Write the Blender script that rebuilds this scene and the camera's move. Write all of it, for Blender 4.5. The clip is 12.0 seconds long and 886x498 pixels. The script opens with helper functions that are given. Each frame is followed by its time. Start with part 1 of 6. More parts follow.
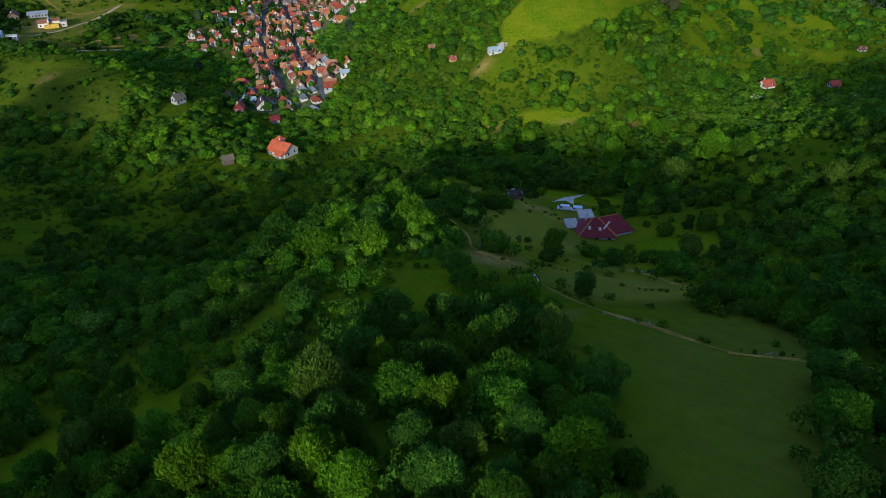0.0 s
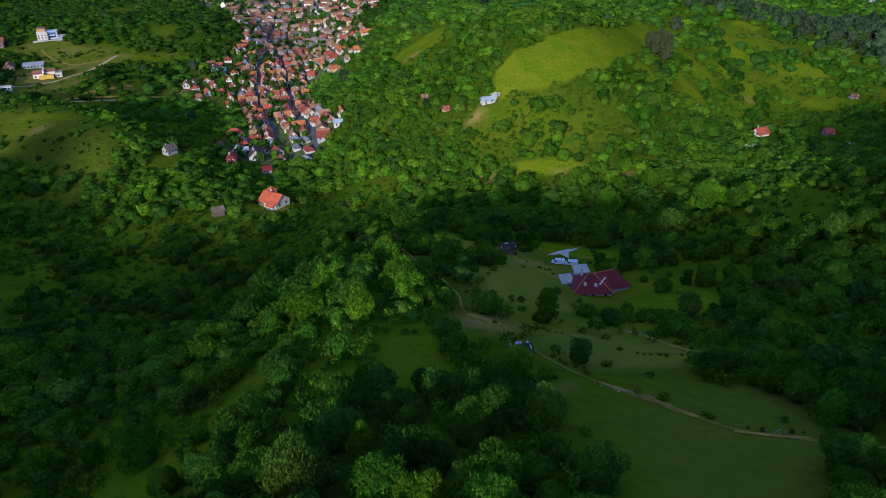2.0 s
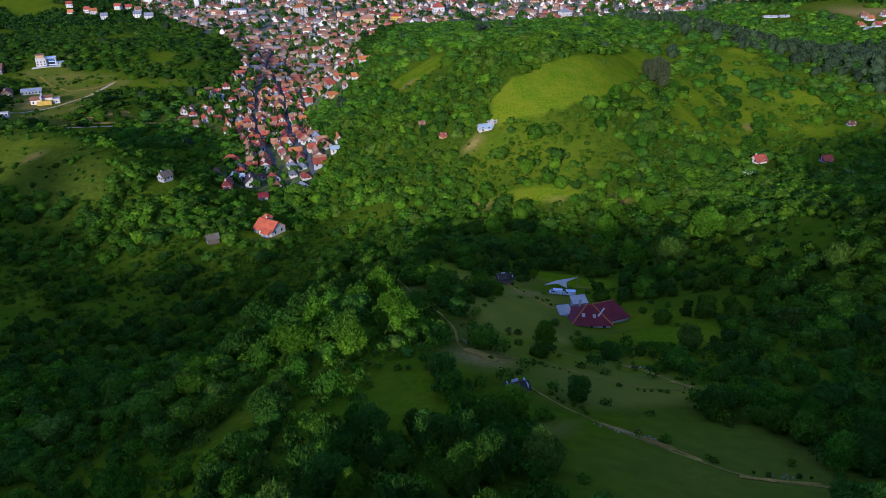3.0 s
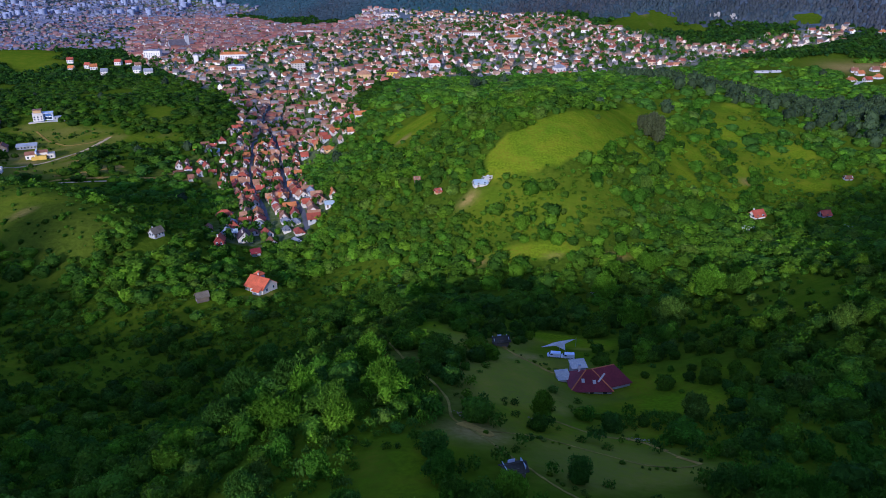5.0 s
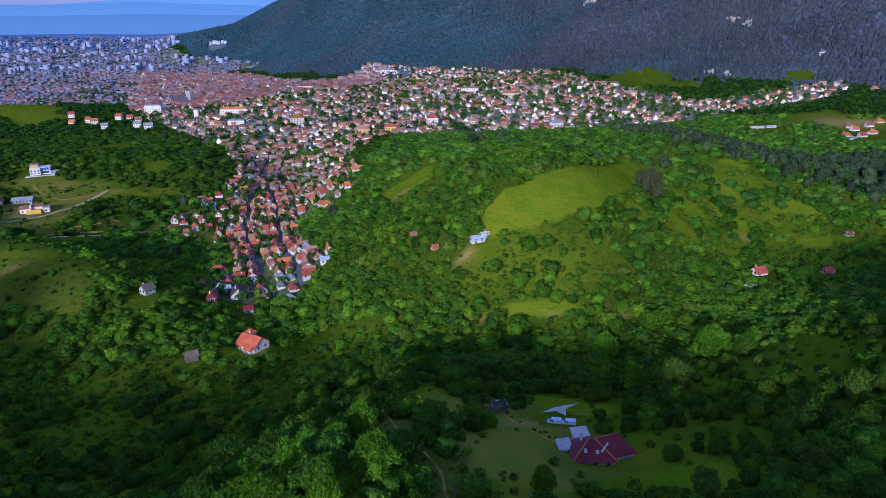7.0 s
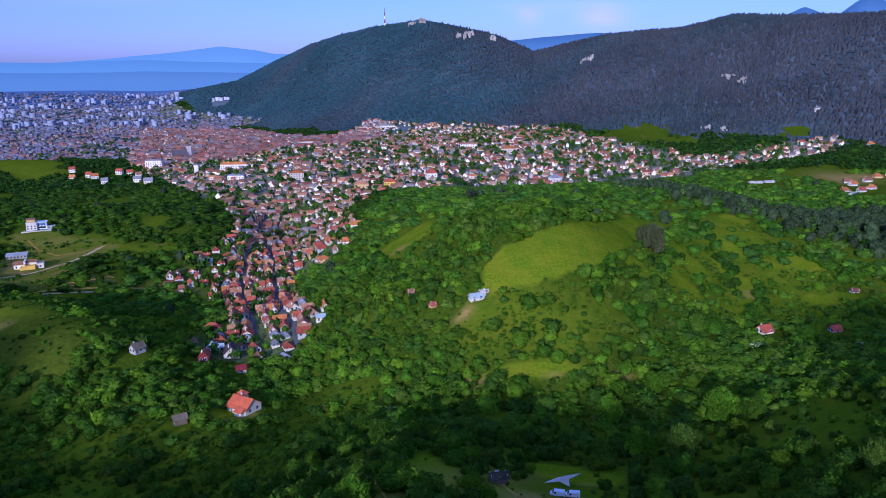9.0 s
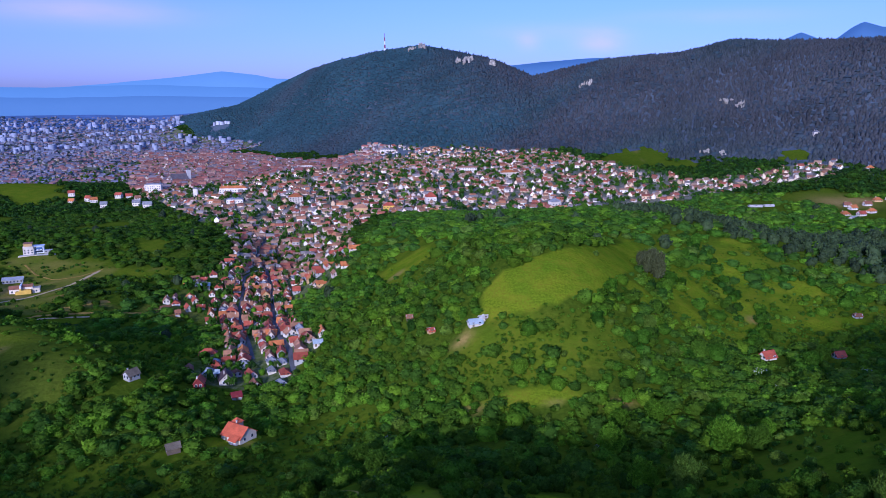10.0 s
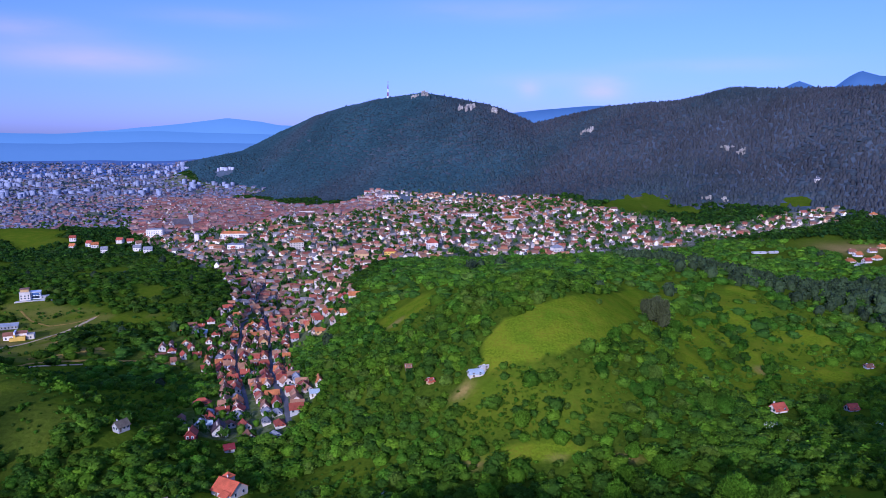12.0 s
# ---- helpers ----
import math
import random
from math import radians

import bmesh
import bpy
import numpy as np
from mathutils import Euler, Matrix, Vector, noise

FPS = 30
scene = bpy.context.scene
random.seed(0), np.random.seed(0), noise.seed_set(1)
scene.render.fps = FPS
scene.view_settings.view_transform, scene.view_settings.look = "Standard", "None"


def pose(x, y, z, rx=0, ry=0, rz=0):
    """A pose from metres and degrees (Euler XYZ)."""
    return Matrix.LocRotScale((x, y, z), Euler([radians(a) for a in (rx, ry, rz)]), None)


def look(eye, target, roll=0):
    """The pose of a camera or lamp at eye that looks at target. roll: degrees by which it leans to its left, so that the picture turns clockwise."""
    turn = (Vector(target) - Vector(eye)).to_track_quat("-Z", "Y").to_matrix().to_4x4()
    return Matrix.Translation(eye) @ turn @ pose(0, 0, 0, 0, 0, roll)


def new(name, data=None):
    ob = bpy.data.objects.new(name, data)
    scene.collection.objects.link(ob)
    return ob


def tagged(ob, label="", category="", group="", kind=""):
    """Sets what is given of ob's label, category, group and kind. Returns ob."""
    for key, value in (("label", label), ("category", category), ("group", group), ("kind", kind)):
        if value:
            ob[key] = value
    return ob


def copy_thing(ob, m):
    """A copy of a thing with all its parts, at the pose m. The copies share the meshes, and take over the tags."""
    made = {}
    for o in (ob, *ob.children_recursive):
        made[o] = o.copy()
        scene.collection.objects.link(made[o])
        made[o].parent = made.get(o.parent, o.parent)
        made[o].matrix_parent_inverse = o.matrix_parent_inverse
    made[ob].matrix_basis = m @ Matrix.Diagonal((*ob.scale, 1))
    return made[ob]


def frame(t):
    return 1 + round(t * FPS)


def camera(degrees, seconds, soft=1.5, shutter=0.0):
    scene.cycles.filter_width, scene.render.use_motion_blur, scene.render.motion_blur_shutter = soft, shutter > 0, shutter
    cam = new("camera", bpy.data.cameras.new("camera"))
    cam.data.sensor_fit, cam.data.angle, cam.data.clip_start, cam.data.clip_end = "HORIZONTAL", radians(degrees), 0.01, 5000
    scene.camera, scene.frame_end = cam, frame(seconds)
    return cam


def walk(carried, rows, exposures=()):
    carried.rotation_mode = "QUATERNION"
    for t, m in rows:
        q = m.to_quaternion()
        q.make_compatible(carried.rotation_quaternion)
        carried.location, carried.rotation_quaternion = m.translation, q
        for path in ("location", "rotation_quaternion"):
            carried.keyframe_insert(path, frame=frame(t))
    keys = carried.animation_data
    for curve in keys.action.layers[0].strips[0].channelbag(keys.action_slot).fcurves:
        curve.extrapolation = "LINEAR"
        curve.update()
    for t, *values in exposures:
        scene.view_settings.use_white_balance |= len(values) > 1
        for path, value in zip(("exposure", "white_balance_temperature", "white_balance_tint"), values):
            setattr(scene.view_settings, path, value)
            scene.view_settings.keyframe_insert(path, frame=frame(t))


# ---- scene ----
cam = camera(62.5, 12.0, soft=0.5)
PATH = [
    (0, (-1.88, 9.515, 158.01), (-1.998, 11.218, 156.967), -0.1),
    (0.5, (-1.656, 11.214, 158.114), (-1.773, 12.931, 157.094), -0.2),
    (1, (-1.39, 13.02, 158.283), (-1.505, 14.751, 157.288), -0.2),
    (1.5, (-1.096, 14.771, 158.385), (-1.209, 16.516, 157.415), -0.2),
    (2, (-0.785, 16.657, 158.471), (-0.898, 18.418, 157.53), -0.3),
    (2.5, (-0.561, 18.457, 158.478), (-0.671, 20.233, 157.565), -0.2),
    (3, (-0.304, 20.363, 158.494), (-0.414, 22.154, 157.612), -0.2),
    (5, (0.26, 27.576, 158.571), (0.155, 29.424, 157.815), -0.2),
    (5.5, (0.302, 29.263, 158.56), (0.197, 31.124, 157.836), -0.1),
    (6, (0.372, 31.039, 158.539), (0.268, 32.914, 157.849), -0.1),
    (6.5, (0.526, 32.915, 158.463), (0.422, 34.801, 157.805), -0.1),
    (7, (0.671, 34.798, 158.428), (0.568, 36.696, 157.805), -0.1),
    (9, (1.072, 42.012, 158.482), (0.968, 43.95, 157.999), -0.1),
    (9.5, (1.208, 43.841, 158.467), (1.104, 45.786, 158.015), -0.1),
    (10, (1.444, 45.69, 158.475), (1.34, 47.643, 158.054), -0.1),
    (10.5, (1.677, 47.47, 158.462), (1.571, 49.429, 158.07), -0.1),
    (11, (1.887, 49.208, 158.379), (1.78, 51.172, 158.019), -0.1),
    (11.5, (2.165, 50.932, 158.306), (2.055, 52.901, 157.975), -0.1),
    (12, (2.405, 52.703, 158.24), (2.293, 54.677, 157.941), -0.0),
]
EXPOSURES = [(0.0, 0.42, 5350, 2), (3.0, 0.46, 4930, 18), (6.0, 0.48, 4730, 23), (9.0, 0.46, 4630, 30), (12.0, 0.44, 4600, 34)]
walk(cam, [(t, look(eye, target, roll)) for t, eye, target, roll in PATH], EXPOSURES)

# ---- light ----
SUN_UP, SUN_TURN = radians(16.8), radians(194)  # a low sun behind the camera, a little to its left
sun_way = Vector((math.sin(SUN_TURN) * math.cos(SUN_UP), math.cos(SUN_TURN) * math.cos(SUN_UP), math.sin(SUN_UP)))
HORIZON_AIR, HIGH_AIR, OVERHEAD, CLOUD_PINK = (0.455, 0.50, 0.69), (0.575, 0.585, 0.715), (1.34, 1.26, 0.98), (5.2, 3.3, 4.8)
CLOUDS = ((8.9, 3.7, 1.6, 0.75, 0.9), (3.4, 3.7, 0.9, 0.6, 0.45), (6.0, 4.4, 5.0, 0.6, 0.25), (-29, 5.6, 8.0, 1.0, 0.5), (-33, 7.3, 5.0, 0.7, 0.4), (16, 5.2, 6.0, 0.5, 0.25), (2, 9.5, 9.0, 0.8, 0.25), (-20, 8.6, 6.0, 0.6, 0.2))
world = bpy.data.worlds.new("evening_sky")
scene.world = world
world.use_nodes = True
sky = world.node_tree.nodes.new("ShaderNodeTexSky")
sky.sky_type, sky.sun_disc = "NISHITA", False
sky.sun_elevation, sky.sun_rotation = SUN_UP, SUN_TURN
sky.altitude, sky.air_density, sky.dust_density, sky.ozone_density = 700, 1.0, 1.2, 4.0
tint = world.node_tree.nodes.new("ShaderNodeMix")
tint.data_type, tint.blend_type = "RGBA", "MULTIPLY"
tint.inputs["Factor"].default_value = 1.0
tint.inputs["B"].default_value = (1.12, 0.925, 1.13, 1)
world.node_tree.links.new(sky.outputs[0], tint.inputs["A"])
# hazy towards the horizon, with thin pink evening clouds
wn, wl = world.node_tree.nodes, world.node_tree.links


def sky_math(operation, a, b=0.0, c=0.0):
    node = wn.new("ShaderNodeMath")
    node.operation = operation
    for socket, value in zip(node.inputs, (a, b, c)):
        if isinstance(value, (int, float)):
            socket.default_value = value
        else:
            wl.new(value, socket)
    return node.outputs[0]


def sky_mix(blend, factor, a, b):
    node = wn.new("ShaderNodeMix")
    node.data_type, node.blend_type = "RGBA", blend
    for key, value in (("Factor", factor), ("A", a), ("B", b)):
        if isinstance(value, tuple):
            node.inputs[key].default_value = (*value, 1)
        elif isinstance(value, float):
            node.inputs[key].default_value = value
        else:
            wl.new(value, node.inputs[key])
    return node.outputs["Result"]


where, way_of, veil = wn.new("ShaderNodeTexCoord"), wn.new("ShaderNodeSeparateXYZ"), wn.new("ShaderNodeTexNoise")
wl.new(where.outputs["Generated"], way_of.inputs[0])
east, north, up_ = way_of.outputs
turn_of, rise_of = sky_math("ARCTAN2", east, north), sky_math("ARCSINE", up_)
flat = wn.new("ShaderNodeCombineXYZ")
wl.new(turn_of, flat.inputs[0]), wl.new(sky_math("MULTIPLY", rise_of, 4.0), flat.inputs[1])
wl.new(flat.outputs[0], veil.inputs["Vector"])
veil.inputs["Scale"].default_value, veil.inputs["Detail"].default_value = 5.0, 6
clearness = wn.new("ShaderNodeMapRange")
clearness.interpolation_type = "SMOOTHSTEP"
clearness.inputs["From Max"].default_value = 0.20
wl.new(up_, clearness.inputs["Value"])
overhead = wn.new("ShaderNodeMapRange")
overhead.inputs["From Min"].default_value, overhead.inputs["From Max"].default_value = 0.2, 0.7
wl.new(up_, overhead.inputs["Value"])
air = sky_mix("MULTIPLY", 1.0, tint.outputs["Result"], sky_mix("MIX", overhead.outputs[0], sky_mix("MIX", clearness.outputs[0], HORIZON_AIR, HIGH_AIR), OVERHEAD))
# bearing, height, half-width, half-height, in degrees, and strength
for bearing_, rise_, wide_, high_, thick_ in CLOUDS:
    du = sky_math("DIVIDE", sky_math("SUBTRACT", turn_of, radians(bearing_)), radians(wide_))
    dv = sky_math("DIVIDE", sky_math("SUBTRACT", rise_of, radians(rise_)), radians(high_))
    d2 = sky_math("ADD", sky_math("MULTIPLY", du, du), sky_math("MULTIPLY", dv, dv))
    body = sky_math("EXPONENT", sky_math("MULTIPLY", d2, -1.0))
    puff = sky_math("MULTIPLY", body, sky_math("MULTIPLY_ADD", veil.outputs["Fac"], 1.6 * thick_, -0.35 * thick_))
    air = sky_mix("MIX", sky_math("MAXIMUM", puff, 0.0), air, CLOUD_PINK)
wl.new(air, wn["Background"].inputs[0])
wn["Background"].inputs[1].default_value = 0.152
sun = new("sun", bpy.data.lights.new("sun", "SUN"))
sun.data.energy, sun.data.angle, sun.data.color = 2.4, radians(1.5), (1.0, 0.90, 0.70)
sun.matrix_world = look((0, 0, 600), Vector((0, 0, 600)) - sun_way)


# ---- materials ----
def material(name, colour, rough=0.85, spread=0.25, size=1.0, coarse=12.0, bump=0.2, attribute=None, metal=0.0, island=0.0, per_object=0.0, specular=0.3, thin=0.0):
    """A surface whose colour varies at two scales; attribute: a colour stored on the mesh that multiplies it."""
    m = bpy.data.materials.new(name)
    m.use_nodes = True
    n, link = m.node_tree.nodes, m.node_tree.links
    b = n["Principled BSDF"]
    b.inputs["Roughness"].default_value, b.inputs["Metallic"].default_value = rough, metal
    b.inputs["Specular IOR Level"].default_value = specular
    place = n.new("ShaderNodeNewGeometry")
    factor = None
    for scale, share in ((1 / size, 0.6), (1 / coarse, 0.8)):
        tex = n.new("ShaderNodeTexNoise")
        tex.inputs["Scale"].default_value, tex.inputs["Detail"].default_value = scale, 4
        link.new(place.outputs["Position"], tex.inputs["Vector"])
        span = n.new("ShaderNodeMapRange")
        span.inputs["From Min"].default_value, span.inputs["From Max"].default_value = 0.3, 0.7
        span.inputs["To Min"].default_value, span.inputs["To Max"].default_value = 1 - spread * share, 1 + spread * share
        link.new(tex.outputs["Fac"], span.inputs["Value"])
        if factor is None:
            factor, grain = span.outputs[0], tex.outputs["Fac"]
        else:
            mul = n.new("ShaderNodeMath")
            mul.operation = "MULTIPLY"
            link.new(factor, mul.inputs[0]), link.new(span.outputs[0], mul.inputs[1])
            factor = mul.outputs[0]
    for amount, node, out in ((island, "ShaderNodeNewGeometry", "Random Per Island"), (per_object, "ShaderNodeObjectInfo", "Random")):
        if amount:
            src, span, mul = n.new(node), n.new("ShaderNodeMapRange"), n.new("ShaderNodeMath")
            span.inputs["To Min"].default_value, span.inputs["To Max"].default_value = 1 - amount, 1 + amount
            mul.operation = "MULTIPLY"
            link.new(src.outputs[out], span.inputs["Value"])
            link.new(factor, mul.inputs[0]), link.new(span.outputs[0], mul.inputs[1])
            factor = mul.outputs[0]
    mix = n.new("ShaderNodeMix")
    mix.data_type, mix.blend_type = "RGBA", "MULTIPLY"
    mix.inputs["Factor"].default_value = 1.0
    mix.inputs["A"].default_value = (*colour, 1)
    link.new(factor, mix.inputs["B"])
    out = mix.outputs["Result"]
    if attribute:
        att, mix2 = n.new("ShaderNodeVertexColor"), n.new("ShaderNodeMix")
        att.layer_name = attribute
        mix2.data_type, mix2.blend_type = "RGBA", "MULTIPLY"
        mix2.inputs["Factor"].default_value = 1.0
        link.new(out, mix2.inputs["A"]), link.new(att.outputs["Color"], mix2.inputs["B"])
        out = mix2.outputs["Result"]
    link.new(out, b.inputs["Base Color"])
    if thin:
        through_light, both = n.new("ShaderNodeBsdfTranslucent"), n.new("ShaderNodeMixShader")
        both.inputs[0].default_value = thin
        link.new(out, through_light.inputs["Color"])
        link.new(b.outputs[0], both.inputs[1]), link.new(through_light.outputs[0], both.inputs[2])
        link.new(both.outputs[0], n["Material Output"].inputs["Surface"])
    if bump:
        bm = n.new("ShaderNodeBump")
        bm.inputs["Strength"].default_value, bm.inputs["Distance"].default_value = bump, size * 0.5
        link.new(grain, bm.inputs["Height"]), link.new(bm.outputs[0], b.inputs["Normal"])
    return m


def ground_material():
    """Grass, woodland floor, bare earth and town ground, mixed by the cover stored on the ground."""
    m = bpy.data.materials.new("ground_cover")
    m.use_nodes = True
    n, link = m.node_tree.nodes, m.node_tree.links
    b = n["Principled BSDF"]
    b.inputs["Roughness"].default_value, b.inputs["Specular IOR Level"].default_value = 1.0, 0.0
    place, att, split = n.new("ShaderNodeNewGeometry"), n.new("ShaderNodeVertexColor"), n.new("ShaderNodeSeparateColor")
    att.layer_name = "cover"
    link.new(att.outputs["Color"], split.inputs[0])

    def noise_at(scale, low, high, detail=5):
        tex, span = n.new("ShaderNodeTexNoise"), n.new("ShaderNodeMapRange")
        tex.inputs["Scale"].default_value, tex.inputs["Detail"].default_value = scale, detail
        link.new(place.outputs["Position"], tex.inputs["Vector"])
        span.inputs["From Min"].default_value, span.inputs["From Max"].default_value = low, high
        link.new(tex.outputs["Fac"], span.inputs["Value"])
        return span.outputs[0], tex.outputs["Fac"]

    def mixed(f, a, c):
        mix = n.new("ShaderNodeMix")
        mix.data_type = "RGBA"
        for key, v in (("Factor", f), ("A", a), ("B", c)):
            if isinstance(v, tuple):
                mix.inputs[key].default_value = (*v, 1)
            else:
                link.new(v, mix.inputs[key])
        return mix.outputs["Result"]

    patches, _ = noise_at(0.06, 0.35, 0.65)
    tufts, grain = noise_at(0.9, 0.3, 0.7)
    dry, _ = noise_at(0.10, 0.42, 0.66)
    grass = mixed(patches, MEADOW_GREEN, MEADOW_YELLOW)
    grass = mixed(tufts, grass, mixed(dry, MEADOW_DEEP, MEADOW_DRY))
    clumps, lumps = noise_at(0.38, 0.36, 0.64)
    floor = mixed(clumps, mixed(tufts, (0.046, 0.076, 0.004), (0.066, 0.102, 0.005)), mixed(tufts, (0.074, 0.114, 0.005), (0.098, 0.142, 0.006)))
    earth = mixed(tufts, (0.31, 0.20, 0.045), (0.46, 0.31, 0.09))
    town = mixed(clumps, mixed(tufts, (0.10, 0.13, 0.04), (0.16, 0.17, 0.07)), mixed(tufts, (0.24, 0.21, 0.15), (0.36, 0.31, 0.25)))
    out = mixed(split.outputs[0], floor, grass)
    out = mixed(split.outputs[2], out, town)
    out = mixed(split.outputs[1], out, earth)
    link.new(out, b.inputs["Base Color"])
    bm = n.new("ShaderNodeBump")
    bm.inputs["Strength"].default_value, bm.inputs["Distance"].default_value = 0.3, 0.3
    link.new(grain, bm.inputs["Height"])
    swell = n.new("ShaderNodeBump")
    swell.inputs["Strength"].default_value, swell.inputs["Distance"].default_value = 0.35, 1.6
    link.new(lumps, swell.inputs["Height"]), link.new(bm.outputs[0], swell.inputs["Normal"]), link.new(swell.outputs[0], b.inputs["Normal"])
    return m


MEADOW_GREEN, MEADOW_YELLOW = (0.152, 0.245, 0.003), (0.225, 0.278, 0.003)
MEADOW_DEEP, MEADOW_DRY = (0.115, 0.160, 0.004), (0.240, 0.215, 0.010)
GROUND = ground_material()
LEAF = material("broadleaf_foliage", (0.076, 0.152, 0.008), 0.7, 0.45, 0.5, 9, 0.6, "tint", island=0.32, per_object=0.2, specular=0.03, thin=0.34)
NEEDLE = material("conifer_foliage", (0.044, 0.074, 0.026), 0.7, 0.25, 0.8, 14, 0, "tint", island=0.3, specular=0.2)
# Mountain and far plain: distance haze is mixed into these bluish base colours.
MOUNTAIN_LEAF = material("hazy_mountain_foliage", (0.098, 0.132, 0.142), 0.8, 0.22, 6, 160, 0, "tint", island=0.03, specular=0.02, thin=0.45)
MOUNTAIN_NEEDLE = material("hazy_mountain_conifer", (0.108, 0.122, 0.122), 0.8, 0.22, 6, 160, 0, "tint", island=0.03, specular=0.02, thin=0.45)
MOUNTAIN_FLOOR = material("hazy_mountain_floor", (0.098, 0.118, 0.128), 0.95, 0.3, 6, 90, 0, specular=0.1)
PLAIN_HAZE = material("hazy_distant_plain", (0.14, 0.205, 0.34), 1.0, 0.2, 60, 300, 0, specular=0.0)
BARK = material("bark", (0.09, 0.07, 0.05), 0.9, 0.3, 0.2, 2, 0.4)
WALLS = [material("render_" + k, c, 0.9, 0.12, 0.5, 5, 0.1, per_object=0.12) for k, c in
         (("white", (0.78, 0.685, 0.55)), ("cream", (0.68, 0.58, 0.43)), ("grey", (0.50, 0.47, 0.42)), ("ochre", (0.66, 0.42, 0.17)), ("pink", (0.72, 0.57, 0.47)))]
ROOFS = [material("roof_" + k, c, 0.8, 0.30, 0.35, 4, 0.4, per_object=0.25) for k, c in
         (("orange_tile", (0.54, 0.175, 0.045)), ("red_tile", (0.40, 0.085, 0.040)), ("brown_tile", (0.28, 0.115, 0.055)), ("weathered_tile", (0.42, 0.20, 0.095)), ("grey_sheet", (0.27, 0.26, 0.25)))]
TOWN_WALL = material("town_render", (1, 1, 1), 0.9, 0.12, 0.6, 6, 0.1, "tint")
TOWN_ROOF = material("town_tiles", (1, 1, 1), 0.8, 0.25, 0.5, 5, 0.3, "tint")
GLASS = material("window_glass", (0.035, 0.045, 0.06), 0.15, 0.2, 0.8, 4, 0, specular=0.6)
DARK_RED = material("dark_red_sheet", (0.21, 0.026, 0.025), 0.6, 0.25, 0.5, 5, 0.2, specular=0.3)
BRIGHT_ROOF = material("bright_orange_tile", (0.62, 0.13, 0.045), 0.75, 0.22, 0.35, 3, 0.4)
SHEET = material("pale_metal_sheet", (0.62, 0.55, 0.42), 0.55, 0.22, 0.5, 4, 0.15)
BLUE_SHEET = material("pale_blue_sheet", (0.46, 0.52, 0.50), 0.5, 0.2, 0.5, 4, 0.15)
WOOD = material("weathered_wood", (0.20, 0.15, 0.10), 0.9, 0.3, 0.3, 3, 0.3)
WHITE = material("white_paint", (0.80, 0.80, 0.80), 0.4, 0.06, 0.6, 4, 0)
YELLOW = material("yellow_render", (0.80, 0.50, 0.08), 0.9, 0.1, 0.5, 4, 0.1)
RUBBER = material("black_rubber", (0.02, 0.02, 0.02), 0.8, 0.1, 0.2, 2, 0)
GRAVEL = material("pale_gravel", (0.60, 0.43, 0.19), 0.95, 0.3, 0.6, 6, 0.3)
EARTH = material("trodden_earth", (0.39, 0.245, 0.045), 0.95, 0.35, 0.7, 6, 0.4, specular=0.02)
WORN_GRASS = material("worn_grass", (0.27, 0.205, 0.035), 0.95, 0.5, 0.7, 5, 0.4, specular=0.02)
FIELD_STONE = material("field_stone", (0.30, 0.24, 0.13), 0.95, 0.4, 0.4, 4, 0.4, per_object=0.3, specular=0.05)
ASPHALT = material("grey_asphalt", (0.11, 0.105, 0.10), 0.9, 0.2, 0.6, 8, 0.2)
ROCK = material("pale_limestone", (0.40, 0.36, 0.28), 0.9, 0.4, 3.0, 20, 0.6)
DARK_TILE = material("dark_brown_tile", (0.085, 0.05, 0.045), 0.75, 0.3, 0.4, 4, 0.3)
CHURCH_ROOF = material("dark_church_tiles", (0.12, 0.10, 0.10), 0.8, 0.3, 0.6, 6, 0.3)
OLD_ROOF = material("weathered_grey_boards", (0.20, 0.160, 0.105), 0.95, 0.35, 0.4, 3, 0.3, specular=0.05)
HUT_ROOF = material("dark_roofing_felt", (0.085, 0.070, 0.045), 0.95, 0.4, 0.4, 3, 0.3, specular=0.05)
BLUE_GLASS = material("blue_tinted_glazing", (0.10, 0.18, 0.38), 0.2, 0.2, 0.8, 4, 0, specular=0.6)
BLOSSOM = material("pale_blossom", (0.50, 0.52, 0.34), 0.7, 0.3, 0.4, 4, 0, island=0.3, thin=0.2)
CONCRETE = material("concrete", (0.42, 0.41, 0.39), 0.9, 0.2, 0.6, 5, 0.2)


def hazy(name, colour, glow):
    """A range so far off that the bright air before it is painted as its colour and glow."""
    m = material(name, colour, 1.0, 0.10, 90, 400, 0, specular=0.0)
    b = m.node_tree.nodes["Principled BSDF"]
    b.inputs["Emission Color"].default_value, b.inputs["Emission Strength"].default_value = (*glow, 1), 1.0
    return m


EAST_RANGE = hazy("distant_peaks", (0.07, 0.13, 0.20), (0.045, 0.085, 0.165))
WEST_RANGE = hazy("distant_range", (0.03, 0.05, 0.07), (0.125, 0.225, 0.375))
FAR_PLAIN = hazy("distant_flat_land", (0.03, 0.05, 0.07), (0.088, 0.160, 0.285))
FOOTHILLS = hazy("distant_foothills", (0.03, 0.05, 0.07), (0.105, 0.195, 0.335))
STEEL = material("galvanised_steel", (0.45, 0.45, 0.47), 0.5, 0.15, 0.5, 3, 0, metal=0.6)


